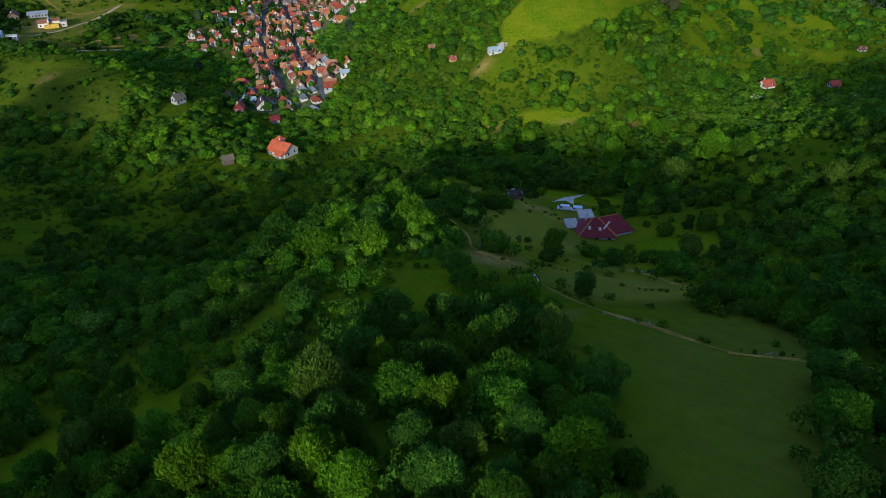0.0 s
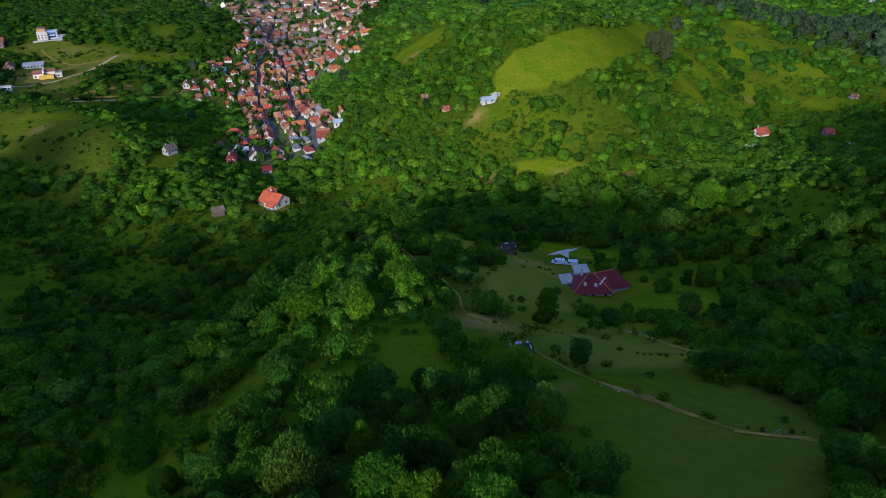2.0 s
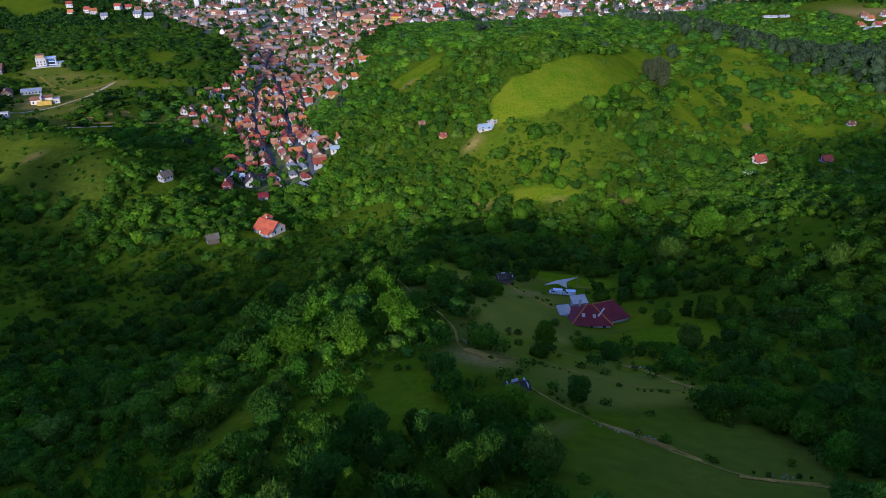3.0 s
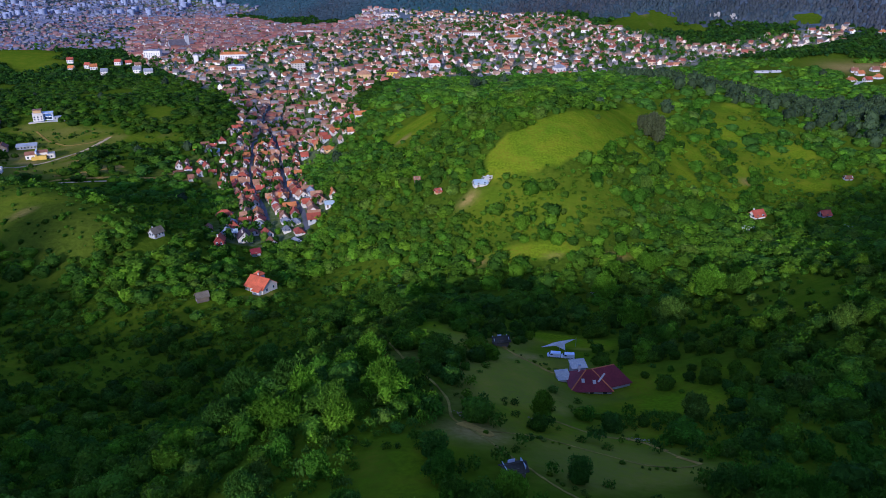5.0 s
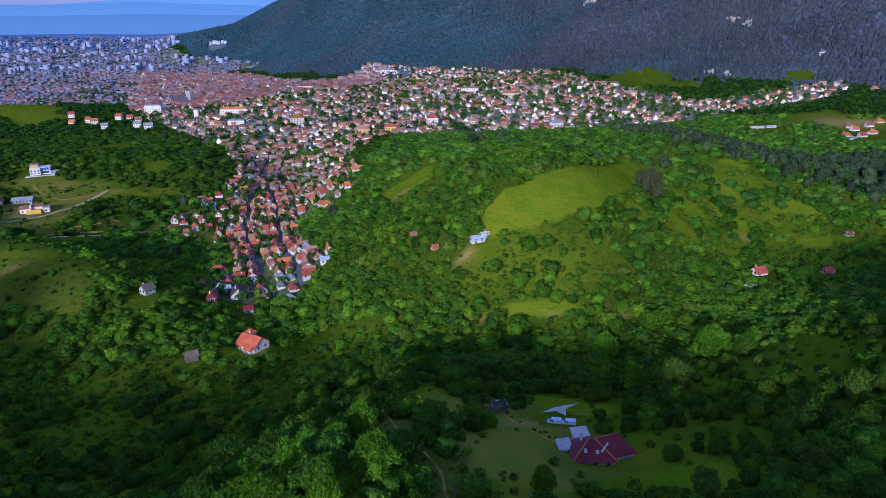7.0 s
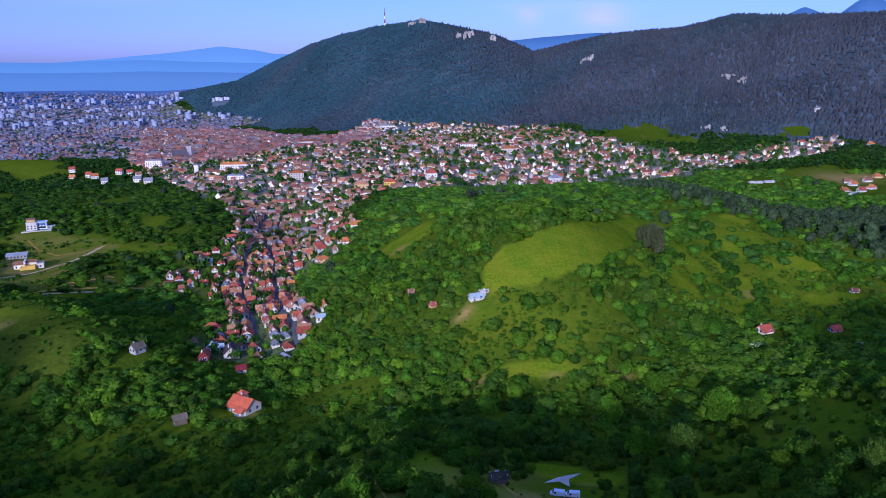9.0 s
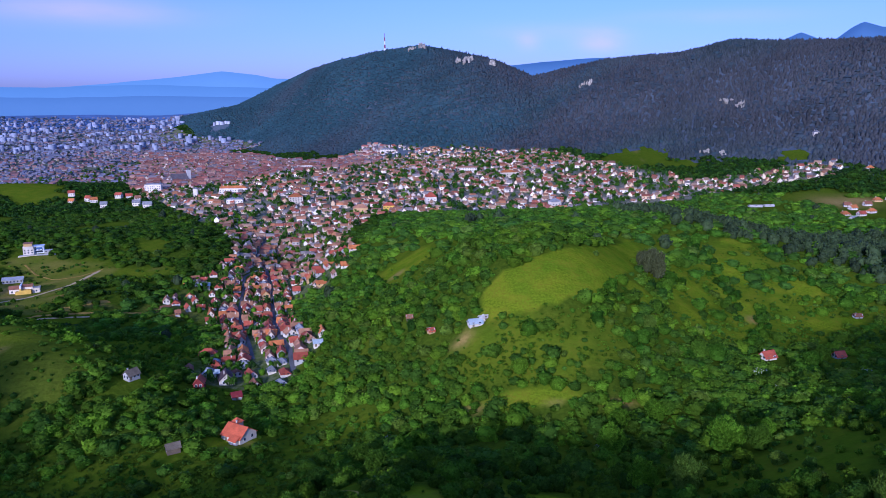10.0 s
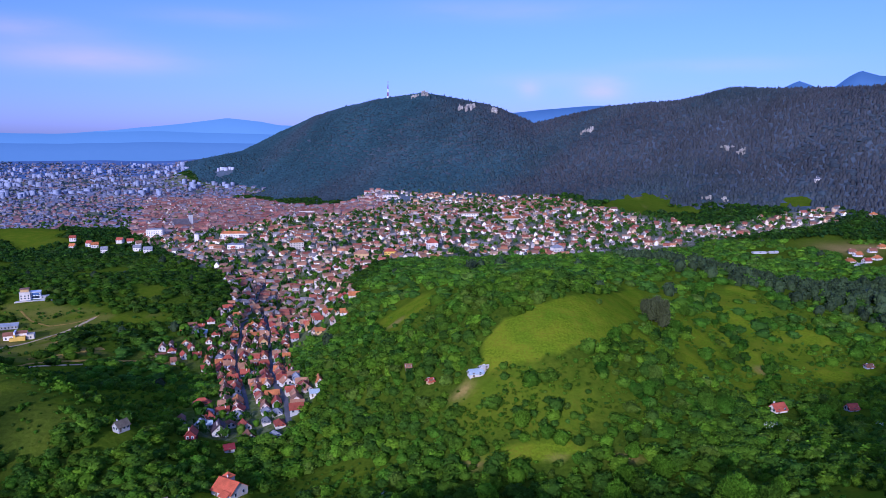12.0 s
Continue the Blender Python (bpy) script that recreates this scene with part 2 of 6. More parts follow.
# ---- the lie of the land ----
# Landforms: centre x, y, height, half-widths, turn.
SPUR_AND_NEAR_SLOPES = [
    (15, -51, 109.9, 267, 140, -0.53),
    (-23, 163, 39.3, 34, 92, -0.02),
    (-8, 481, 53.6, 125, 78, 0.52),
    (34, 406, 42.0, 46, 62, -0.24),
    (104, 658, 40.9, 74, 161, -2.16),
    (167, 191, 61.5, 92, 116, -0.43),
    (-177, 725, -34.8, 38, 115, 0.37),
    (-445, 727, 22.1, 180, 75, -0.12),
    (-237, 387, 30.6, 168, 36, -0.53),
    (-79, 621, 33.0, 94, 44, -0.75),
    (137, 1290, 37.8, 400, 287, 0.62),
    (-128, 369, -36.7, 92, 170, 0.65),
    (-570, 385, 74.2, 137, 341, 0.65),
]
FAR_SLOPES = [
    # out of view: sunk so that the low sun reaches the left valley
    (-265, 90, -45.0, 75, 95, 0.00),
    (-180, 392, 7.0, 38, 38, 0.00),
    (512, 409, 46.1, 156, 217, -0.29),
    (338, 400, 17.2, 34, 54, -0.01),
    (600, 700, 8.9, 65, 65, 0.00),
    (-286, 1241, 16.3, 85, 109, 0.04),
    (486, 1152, 11.7, 86, 88, 0.00),
    (-23, -11, -28.0, 34, 34, -0.06),
    (128, 115, -17.4, 34, 62, 0.21),
    (-46, 95, -30.1, 39, 70, -0.42),
    (-144, 70, -24.3, 40, 34, -0.13),
    (-290, 549, 15.9, 43, 45, 0.00),
    (-320, 438, -7.8, 51, 52, 0.00),
    (-300, 250, -8.7, 42, 43, -0.00),
    (-180, 335, -7.0, 32, 26, 0.0),
    (-800, 1230, 24.0, 110, 80, 0.0),
    (-1020, 2830, 68.0, 105, 130, 0.0),
    (-905, 2870, 64.0, 110, 150, 0.0),
    (-256, 428, 8.0, 60, 26, -0.55),
    (-222, 462, 17.0, 52, 38, -0.4),
]
# The long mountain: bearing in degrees, distance and height of its crest.
MOUNTAIN_CREST = [
    (-27.0, 3900, 20), (-23.5, 3900, 22), (-21.7, 3800, 50), (-18.4, 3600, 97), (-15.5, 3300, 185), (-12.9, 2950, 243), (-10.4, 2750, 273), (-7.3, 2550, 292), (-4.7, 2450, 304), (-2.5, 2400, 285),
    (0.9, 2350, 252), (3.8, 2250, 200), (6.1, 2200, 220), (9.4, 2150, 244), (14.3, 2050, 252), (17.7, 2000, 276), (22.5, 2000, 274), (27.5, 1950, 270), (34.4, 1900, 240),
]
FOOT_BEARINGS = (-35, -23, -20.3, -15.4, -11, -9, 0, 9, 17, 25, 40)
FOOT_DISTANCES = (3700, 3000, 2480, 1960, 1790, 1720, 1480, 1330, 1180, 1180, 1150)


def wobble(x, y, size, seed=0.0):
    """Smooth unevenness between -1 and 1."""
    a, b = x / size + seed, y / size - 0.7 * seed
    return (np.sin(a * 1.7 + 1.3 * np.sin(b * 1.1 + seed)) + np.sin(b * 1.9 + 1.7 * np.sin(a * 0.9 + 2 + seed))
            + 0.6 * np.sin(a * 3.1 - b * 2.3 + seed)) / 2.6


# Levelled ground under single houses: x, y, reach.
PADS = ((-104, 337, 9), (-124, 315, 5), (-168, 372, 7), (-1, 379, 6), (142, 392, 6), (217, 458, 5), (-23, 391, 4), (-36, 414, 4), (33, 197, 12), (24, 204, 7), (6, 122, 3.5), (6.4, 218, 4), (-399, 672, 16), (-350, 575, 13), (-352, 519, 13), (-378, 598, 12))


def land(x, y):
    """Height of the ground, levelled under the houses."""
    x, y = np.asarray(x, float), np.asarray(y, float)
    z = slopes(x, y)
    for px_, py_, reach in PADS:
        d2 = ((x - px_) ** 2 + (y - py_) ** 2) / reach ** 2
        near = np.exp(-d2 * d2)
        z = z + (slopes(px_, py_) - z) * near
    return z


def slopes(x, y):
    """Height of the natural slopes."""
    x, y = np.asarray(x, float), np.asarray(y, float)
    z = 4.539 + 0.02539 * x.clip(-800, 800) + -0.00285 * y.clip(-500, 1000)
    for gx, gy, h, rx, ry, a in SPUR_AND_NEAR_SLOPES + FAR_SLOPES:
        c, s = math.cos(a), math.sin(a)
        u, v = (c * (x - gx) + s * (y - gy)) / rx, (c * (y - gy) - s * (x - gx)) / ry
        z = z + h * np.exp(-0.5 * (u * u + v * v))
    # an unseen wooded height added behind, its outline cut to shade the near slopes
    z = z + (12 - 12.5 * np.exp(-((x + 127) / 23) ** 2) + 14 / (1 + np.exp((x + 290) / 8)) + 56 / (1 + np.exp((x + 366) / 6)) + 165 / (1 + np.exp(-(x + 430) / 25)) + 38 / (1 + np.exp((2 - x.clip(-900, 900)) / 7)) + 28 * np.exp(-((x + 370) / 34) ** 2)) * np.exp(-0.5 * ((y + 300 + 0.1 * x) / 85) ** 2) * np.exp(-0.5 * (x / 620) ** 4)
    far = np.hypot(x, y - 40)
    bearing = np.degrees(np.arctan2(x, y - 40))
    z = z + 92 * ((far - 2000) / 2800).clip(0, 1.05) ** 2 * (np.abs(bearing) < 90)
    crest = np.array(MOUNTAIN_CREST)
    top_far = np.interp(bearing, crest[:, 0], crest[:, 1])
    top = np.interp(bearing, crest[:, 0], crest[:, 2])
    foot = np.interp(bearing, FOOT_BEARINGS, FOOT_DISTANCES) + 40 * wobble(x, y, 160, 3)
    up = ((far - foot) / (top_far - foot)).clip(0, 1)
    down = 1 - ((far - top_far) / 700).clip(0, 1)
    slope = (0.25 * up + 0.75 * up * up * (3 - 2 * up)) * (down * down * (3 - 2 * down))
    edge = ((bearing + 28) / 3.5).clip(0, 1) * ((70 - bearing) / 20).clip(0, 1)
    ribs = 1 + 0.10 * wobble(bearing * 12, far * 0.12, 30, 5) * (up * (1 - up) * 4)
    z = z + (top - z) * (slope * ribs).clip(0, 1) * edge
    return z + 0.35 * wobble(x, y, 14) + 0.5 * wobble(x, y, 41, 2)


# Openings in the woods: centre x, y, half-widths, turn.
NEAR_MEADOWS = [
    (30, 92, 13, 34, -0.25), (23, 57, 8, 15, 0.0), (20, 95, 10, 27, 0.0), (21, 68, 9, 13, 0.0), (26, 134, 17, 12, 0.0), (-13, 119, 6, 15, 0.1), (-53, 95, 11, 6, 0.2),
    (-75, 86, 12, 5, 0.1), (-43, 124, 4.5, 15, 0.0), (8, 175, 11, 24, 0.1), (12, 203, 9, 14, 0.2), (-172, 238, 16, 8, 0.2),
    (-106, 330, 12, 8, 0.0), (30, 242, 14, 12, 0.0), (48, 178, 11, 9, 0.3), (-12, 214, 7, 20, 0.2),
]
HILL_MEADOWS = [
    (22, 333, 22, 5, 0.0), (152, 468, 8, 30, 0.15), (200, 450, 18, 8, 0.2), (-47, 508, 20, 22, 0.4), (-95, 500, 9, 8, 0.0),
    (110, 440, 7, 24, 0.3), (160, 512, 8, 18, 0.3), (203, 496, 10, 10, 0.4), (128, 472, 7, 22, 0.3), (84, 420, 8, 10, 0.0), (180, 560, 12, 8, 0.0),
]
LEFT_MEADOWS = [
    (-224, 364, 38, 21, -0.5), (-252, 394, 34, 20, -0.45), (-365, 640, 40, 20, 0.2), (-330, 640, 26, 10, 0.2), (-288, 636, 24, 15, 0.1), (-290, 500, 34, 10, 0.3), (-440, 850, 34, 78, 0.15),
    (-800, 1280, 220, 58, 2.21), (-313, 711, 18, 22, 0.3), (258, 1310, 56, 115, -0.2), (305, 1232, 42, 30, -0.6), (420, 985, 56, 26, 0.5), (450, 945, 40, 30, 0.3), (492, 1225, 24, 42, -0.4),
]
LEFT_TERRACE = ((-412, 648), (-388, 664), (-354, 656), (-316, 648), (-308, 620), (-320, 590), (-322, 560), (-312, 537), (-296, 520), (-330, 498), (-368, 498), (-378, 540), (-384, 600))
HILL_TOP = ((2, 392), (3, 398), (7, 403), (16, 408), (26, 412), (44, 424), (67, 457), (84, 500), (100, 539), (106, 520), (96, 491), (86, 450), (74, 417), (60, 392), (41, 384), (22, 377), (6, 379))
# Grassy slopes with loose bushes: the same numbers.
SCRUB = [
    (32, 360, 42, 22, 0.1),    (155, 480, 75, 70, 0.2), (-75, 275, 45, 60, 0.3), (100, 262, 40, 30, 0.2), (36, 215, 36, 44, 0.0), (-60, 330, 30, 30, 0.0), (-148, 272, 68, 40, 0.12), (-230, 430, 80, 60, 0.3),
    (-325, 550, 45, 45, 0.2), (-110, 190, 26, 24, 0.3), (36, 160, 34, 34, 0.0), (-40, 500, 40, 40, 0.0), (-60, 95, 30, 22, 0.2), (-164, 230, 30, 14, 0.2), (-20, 120, 16, 26, 0.0),
]
# Rows of trees on the hill: points and spread.
HEDGEROWS = [
    (((70, 407), (57, 382), (56, 370)), 2.0),
    (((117, 478), (88, 405), (75, 374), (75, 361)), 3.0),
    (((145, 554), (152, 524), (151, 478), (143, 442)), 2.5),
    (((164, 458), (150, 423), (136, 395)), 2.0),
    (((67, 344), (89, 366), (123, 389)), 4.0),
    (((149, 390), (154, 352)), 4.0),
    (((51, 297), (59, 314), (78, 327)), 2.0),
    (((189, 509), (212, 504), (222, 480)), 3.0),
    (((-94, 559), (-46, 437), (-24, 395)), 5.0),
]
TOWN_STRIP = ((-152, 394), (-165, 425), (-160, 470), (-178, 520), (-200, 545), (-240, 562), (-244, 590), (-242, 630), (-228, 680), (-242, 730), (-264, 790), (-300, 850), (-315, 885),
              (-118, 885), (-126, 830), (-140, 790), (-122, 730), (-110, 680), (-100, 640), (-102, 598), (-142, 588), (-140, 562), (-134, 545), (-124, 520), (-104, 470), (-88, 440), (-98, 398))
TOWN_EDGE = ((-300, 850), (-110, 862), (100, 890), (168, 917), (234, 942), (333, 1018), (458, 1074), (532, 1137), (544, 1183), (465, 1172), (395, 1136), (319, 1096),
             (284, 1084), (288, 1130), (224, 1227), (182, 1316), (158, 1447), (122, 1529), (33, 1595), (-66, 1697), (-179, 1803), (-287, 1884), (-323, 1838), (-430, 1800),
             (-640, 2060), (-980, 2150), (-640, 1330), (-480, 1080))


def inside(x, y, corners):
    hit = np.zeros(np.shape(x), bool)
    for (ax, ay), (bx, by) in zip(corners, corners[1:] + corners[:1]):
        cross = (ay > y) != (by > y)
        hit ^= cross & (x < (bx - ax) * (y - ay) / (by - ay + 1e-9) + ax)
    return hit


def patches_of(x, y, ellipses, soft, rough, size):
    x, y = np.asarray(x, float), np.asarray(y, float)
    m = np.zeros(x.shape)
    for cx, cy, rx, ry, a in ellipses:
        c, s = math.cos(a), math.sin(a)
        u, v = (c * (x - cx) + s * (y - cy)) / rx, (c * (y - cy) - s * (x - cx)) / ry
        d = np.sqrt(u * u + v * v) + rough * wobble(x, y, size, cx)
        m = np.maximum(m, ((1 + soft / 2 - d) / soft).clip(0, 1))
    return m


def meadow(x, y):
    """1 on open grass, 0 in the woods, with ragged edges."""
    top = inside(np.asarray(x, float) + 1.5 * wobble(x, y, 8, 2), np.asarray(y, float) + 2 * wobble(x, y, 8, 5), list(HILL_TOP))
    terrace = inside(np.asarray(x, float) + 4 * wobble(x, y, 12, 2), np.asarray(y, float) + 4 * wobble(x, y, 12, 5), list(LEFT_TERRACE)) * (wobble(x, y, 15, 8) < 0.62)
    top = np.maximum(top, 0.9 * terrace)
    return np.maximum(patches_of(x, y, NEAR_MEADOWS + HILL_MEADOWS + LEFT_MEADOWS, 0.24, 0.22, 8), top)


def round_hill_top(x, y, reach):
    """True on the bright meadow and within reach of it."""
    near = np.zeros(np.shape(x), bool)
    for k in range(8):
        near |= inside(x + reach * math.cos(k * 0.785), y + reach * math.sin(k * 0.785), list(HILL_TOP))
    return near


def scrub(x, y):
    """1 on grassy slopes with loose bushes."""
    return patches_of(x, y, SCRUB, 0.5, 0.3, 17)


def on_slope(x, y):
    """True on the mountain, clear of the plain before it."""
    far = np.hypot(x, y - 40)
    return land(x, y) > 92 * ((far - 2000) / 2800).clip(0, 1.05) ** 2 + 18 + 0.025 * x.clip(-800, 800)


def in_town(x, y):
    """1 where the town stands."""
    x, y = np.asarray(x, float), np.asarray(y, float)
    strip = inside(x + 3 * wobble(x, y, 15, 4), y, list(TOWN_STRIP))
    far, bearing = np.hypot(x, y - 40), np.degrees(np.arctan2(x, y - 40))
    city = (far > 1500) & (far < 4700) & (bearing > -48) & (bearing < -8) & (far < np.interp(bearing, FOOT_BEARINGS, FOOT_DISTANCES) - 60)
    city |= (far > 2300) & (far < 4700) & (bearing > -48) & (bearing < -15) & ~on_slope(x, y)
    city &= (bearing < -26) | (far > 1500)
    return strip | inside(x, y, list(TOWN_EDGE)) | city


# ---- ground ----
def spread_steps(low, high, a, b, step, grow):
    """Steps of one size from a to b that widen outside."""
    out = list(np.arange(a, b + 0.1, step))
    s = step
    while out[-1] < high:
        s *= grow
        out.append(out[-1] + s)
    s = step
    while out[0] > low:
        s *= grow
        out.insert(0, out[0] - s)
    return np.array(out)


def mesh_from(name, verts, faces, mats, parent=None, mat_index=None, colours=None, layer="tint", smooth=False):
    """One mesh object out of arrays; faces: an (n, 3) or (n, 4) array."""
    me = bpy.data.meshes.new(name)
    verts, faces = np.asarray(verts, np.float32), np.asarray(faces, np.int32)
    me.vertices.add(len(verts))
    me.vertices.foreach_set("co", verts.ravel())
    me.loops.add(faces.size)
    me.loops.foreach_set("vertex_index", faces.ravel())
    me.polygons.add(len(faces))
    k = faces.shape[1]
    me.polygons.foreach_set("loop_start", np.arange(0, faces.size, k, dtype=np.int32))
    me.polygons.foreach_set("loop_total", np.full(len(faces), k, np.int32))
    for m in mats:
        me.materials.append(m)
    if mat_index is not None:
        me.polygons.foreach_set("material_index", np.asarray(mat_index, np.int32))
    if smooth:
        me.polygons.foreach_set("use_smooth", np.ones(len(faces), bool))
    if colours is not None:
        att = me.color_attributes.new(layer, "FLOAT_COLOR", "POINT")
        att.data.foreach_set("color", np.c_[np.asarray(colours, np.float32), np.ones(len(verts), np.float32)].ravel())
    me.update(calc_edges=True)
    ob = new(name, me)
    if parent:
        ob.parent = parent
    return ob


gx = spread_steps(-4950, 4950, -235, 235, 3.1, 1.037)
gy = spread_steps(-1500, 4950, 35, 460, 3.1, 1.037)
xx, yy = np.meshgrid(gx, gy)
zz = land(xx, yy)
cols, rows_n = len(gx), len(gy)
corner = (np.arange(rows_n - 1)[:, None] * cols + np.arange(cols - 1)).ravel()
open_grass, town_here = meadow(xx, yy), in_town(xx, yy).astype(float)
town_here *= np.where(np.hypot(xx, yy - 40) > 1600, 0.8, 1.0) * np.where((yy < 700) & (xx < -190) | (yy < 560) & (xx < -152), 0.1, np.where(yy < 870, 0.35, 1.0))
bare = ((wobble(xx, yy, 17, 7) - 0.72) * 3).clip(0, 0.7) * open_grass * (np.hypot(xx - 30, yy - 420) > 90)
for ex, ey, ew, eh in ((-311, 559, 4, 9), (-285, 544, 9, 3), (-297, 528, 7, 2.5), (-350, 556, 9, 6), (440, 952, 22, 22), (468, 972, 22, 12), (-92, 486, 4, 4), (-7, 373, 3, 2), (59, 329, 4, 1.5), (-372, 575, 12, 10), (-375, 520, 9, 12), (-232, 560, 9, 7), (-2, 330, 3, 2)):
    bare = np.maximum(bare, 1.0 * np.exp(-0.5 * (((xx - ex) / ew) ** 2 + ((yy - ey) / eh) ** 2)))
bare = np.maximum(bare, 0.12 * patches_of(xx, yy, [(32, 84, 16, 44, -0.2), (24, 135, 20, 14, 0.0), (10, 190, 16, 34, 0.1)], 0.6, 0.3, 12))
bare = np.maximum(bare, 0.26 * patches_of(xx, yy, [(6, 195, 22, 42, 0.1), (26, 136, 22, 14, 0.0)], 0.6, 0.4, 9))
bare = np.maximum(bare, 0.05 * patches_of(xx, yy, [(-222, 360, 50, 30, -0.5), (-252, 394, 38, 24, -0.45)], 0.5, 0.3, 12))
bare = np.maximum(bare, 0.34 * inside(xx, yy, list(LEFT_TERRACE)) * (0.6 + 0.6 * wobble(xx, yy, 13, 4)).clip(0, 1))
bare = np.maximum(bare, 1.0 * np.exp(-0.5 * (((xx - 0.2) / 4.2) ** 2 + ((yy - 140.3) / 3.4) ** 2)))
mid_x, mid_y = (xx[1:, 1:] + xx[:-1, :-1]).ravel() / 2, (yy[1:, 1:] + yy[:-1, :-1]).ravel() / 2
mid_far, mid_turn = np.hypot(mid_x, mid_y - 40), np.degrees(np.arctan2(mid_x, mid_y - 40))
on_mountain = (mid_far > np.interp(mid_turn, FOOT_BEARINGS, FOOT_DISTANCES) + 50) & ((mid_turn > -14) | on_slope(mid_x, mid_y)) & (mid_turn > -30) & (mid_turn < 75) & (meadow(mid_x, mid_y) < 0.3)
# Grass share cut on the western meadow for cloud shade, far off for haze.
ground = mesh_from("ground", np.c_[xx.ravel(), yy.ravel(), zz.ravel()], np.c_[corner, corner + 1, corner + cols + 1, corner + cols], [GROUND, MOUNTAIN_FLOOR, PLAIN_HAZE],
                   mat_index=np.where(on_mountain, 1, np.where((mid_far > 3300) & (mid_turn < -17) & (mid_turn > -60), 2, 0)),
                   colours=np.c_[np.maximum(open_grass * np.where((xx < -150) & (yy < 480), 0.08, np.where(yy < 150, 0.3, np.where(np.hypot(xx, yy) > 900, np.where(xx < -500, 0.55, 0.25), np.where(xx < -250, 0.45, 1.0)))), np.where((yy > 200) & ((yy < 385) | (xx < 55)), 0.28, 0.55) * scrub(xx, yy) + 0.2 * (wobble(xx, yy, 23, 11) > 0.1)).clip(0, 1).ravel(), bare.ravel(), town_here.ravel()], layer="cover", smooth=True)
tagged(ground, "hilly ground with green meadows, woodland floor and bare earth", "ground", kind="structure")


def ground_z(x, y):
    """The height of the ground's mesh, which is flat between its corners."""
    i, j = int(np.searchsorted(gx, x)) - 1, int(np.searchsorted(gy, y)) - 1
    u, v = (x - gx[i]) / (gx[i + 1] - gx[i]), (y - gy[j]) / (gy[j + 1] - gy[j])
    a, b, c, d = zz[j, i], zz[j, i + 1], zz[j + 1, i + 1], zz[j + 1, i]
    return float((1 - u) * (1 - v) * a + u * (1 - v) * b + u * v * c + (1 - u) * v * d)


def ribbon(name, points, width, mat, label, category, lift=0.14, ragged=0.14):
    """A worn way laid over the ground along points."""
    way = []
    for (ax, ay), (bx, by) in zip(points, points[1:]):
        n = max(1, int(math.hypot(bx - ax, by - ay) / 1.3))
        way += [(ax + (bx - ax) * k / n, ay + (by - ay) * k / n) for k in range(n)]
    way.append(points[-1])
    way = np.array(way)
    for _ in range(6):
        way[1:-1] = (way[:-2] + 2 * way[1:-1] + way[2:]) / 4
    along = np.gradient(way, axis=0)
    along /= np.linalg.norm(along, axis=1)[:, None] + 1e-9
    side = np.c_[-along[:, 1], along[:, 0]]
    verts, across = [], (-1, -0.5, 0, 0.5, 1)
    for k, (p, s) in enumerate(zip(way, side)):
        w = width / 2 * (1 + ragged * math.sin(k * 0.9) + ragged * math.sin(k * 2.3 + 1))
        for a in across:
            x, y = p + s * a * w
            verts.append((x, y, ground_z(x, y) + (lift if abs(a) < 0.9 else lift * 0.4)))
    n = len(across)
    faces = [(i * n + j, i * n + j + 1, (i + 1) * n + j + 1, (i + 1) * n + j) for i in range(len(way) - 1) for j in range(n - 1)]
    return tagged(mesh_from(name, verts, faces, [mat], smooth=True), label, category, kind="structure")


PATH_ON_SPUR = ((-50, 262), (-34, 238), (-28, 213), (-21, 191), (-16, 176), (-10, 167), (-6, 157), (-5, 145), (0, 140), (6, 131), (13, 118), (22, 107), (28, 101), (36, 95), (44, 94), (58, 92))
LOWER_TRACK = ((0, 141), (12, 145), (22, 141), (31, 136), (39, 137), (41, 139))
UPPER_TRACK = ((16, 158), (25, 152), (33, 152), (41, 139))
HOUSE_TRACK = ((6, 221), (8.7, 212.7), (14.6, 204), (21.4, 201.5))
HILL_ROAD = ((-352, 515), (-347, 542), (-338, 555), (-334, 570), (-328, 609), (-326, 639))
TERRACE_ROAD = ((-318, 455), (-309, 485), (-302, 511), (-279, 525), (-252, 544), (-240, 552))
STREET_EAST = ((-99, 412), (-108, 440), (-122, 469), (-138, 515), (-156, 571), (-172, 623), (-197, 694), (-218, 730), (-232, 790), (-245, 860))
STREET_WEST = ((-129, 436), (-140, 465), (-155, 503), (-183, 572), (-195, 620), (-205, 655), (-200, 690))
WAYS = (PATH_ON_SPUR, LOWER_TRACK, UPPER_TRACK, HOUSE_TRACK, HILL_ROAD, TERRACE_ROAD, STREET_EAST, STREET_WEST)
ribbon("dirt_path", PATH_ON_SPUR, 0.6, WORN_GRASS, "pale trodden dirt path winding down the grassy spur", "path")
ribbon("dirt_track", LOWER_TRACK, 0.5, WORN_GRASS, "faint dirt track across the meadow", "track")
ribbon("dirt_track", UPPER_TRACK, 0.8, WORN_GRASS, "pale dirt track above the meadow", "track")
ribbon("dirt_track", HOUSE_TRACK, 1.2, EARTH, "dirt track leading to the dark red house", "track")
for line, wide in ((((18.5, 111.5), (21, 109.5), (23, 107.6)), 0.8), (((24, 106.6), (27, 103.6), (30.5, 99.6)), 1.2), (((34, 95.6), (38, 95), (44, 94.6)), 0.7), (((-3, 144), (0, 141.6), (3, 139.4)), 2.6), (((29, 153), (33, 151.6), (37, 146)), 1.0), (((38, 143), (41.5, 139)), 0.8)):
    ribbon("bare_bank", line, wide, EARTH, "bare earth bank beside the path on the grass", "bank", 0.2, 0.4)
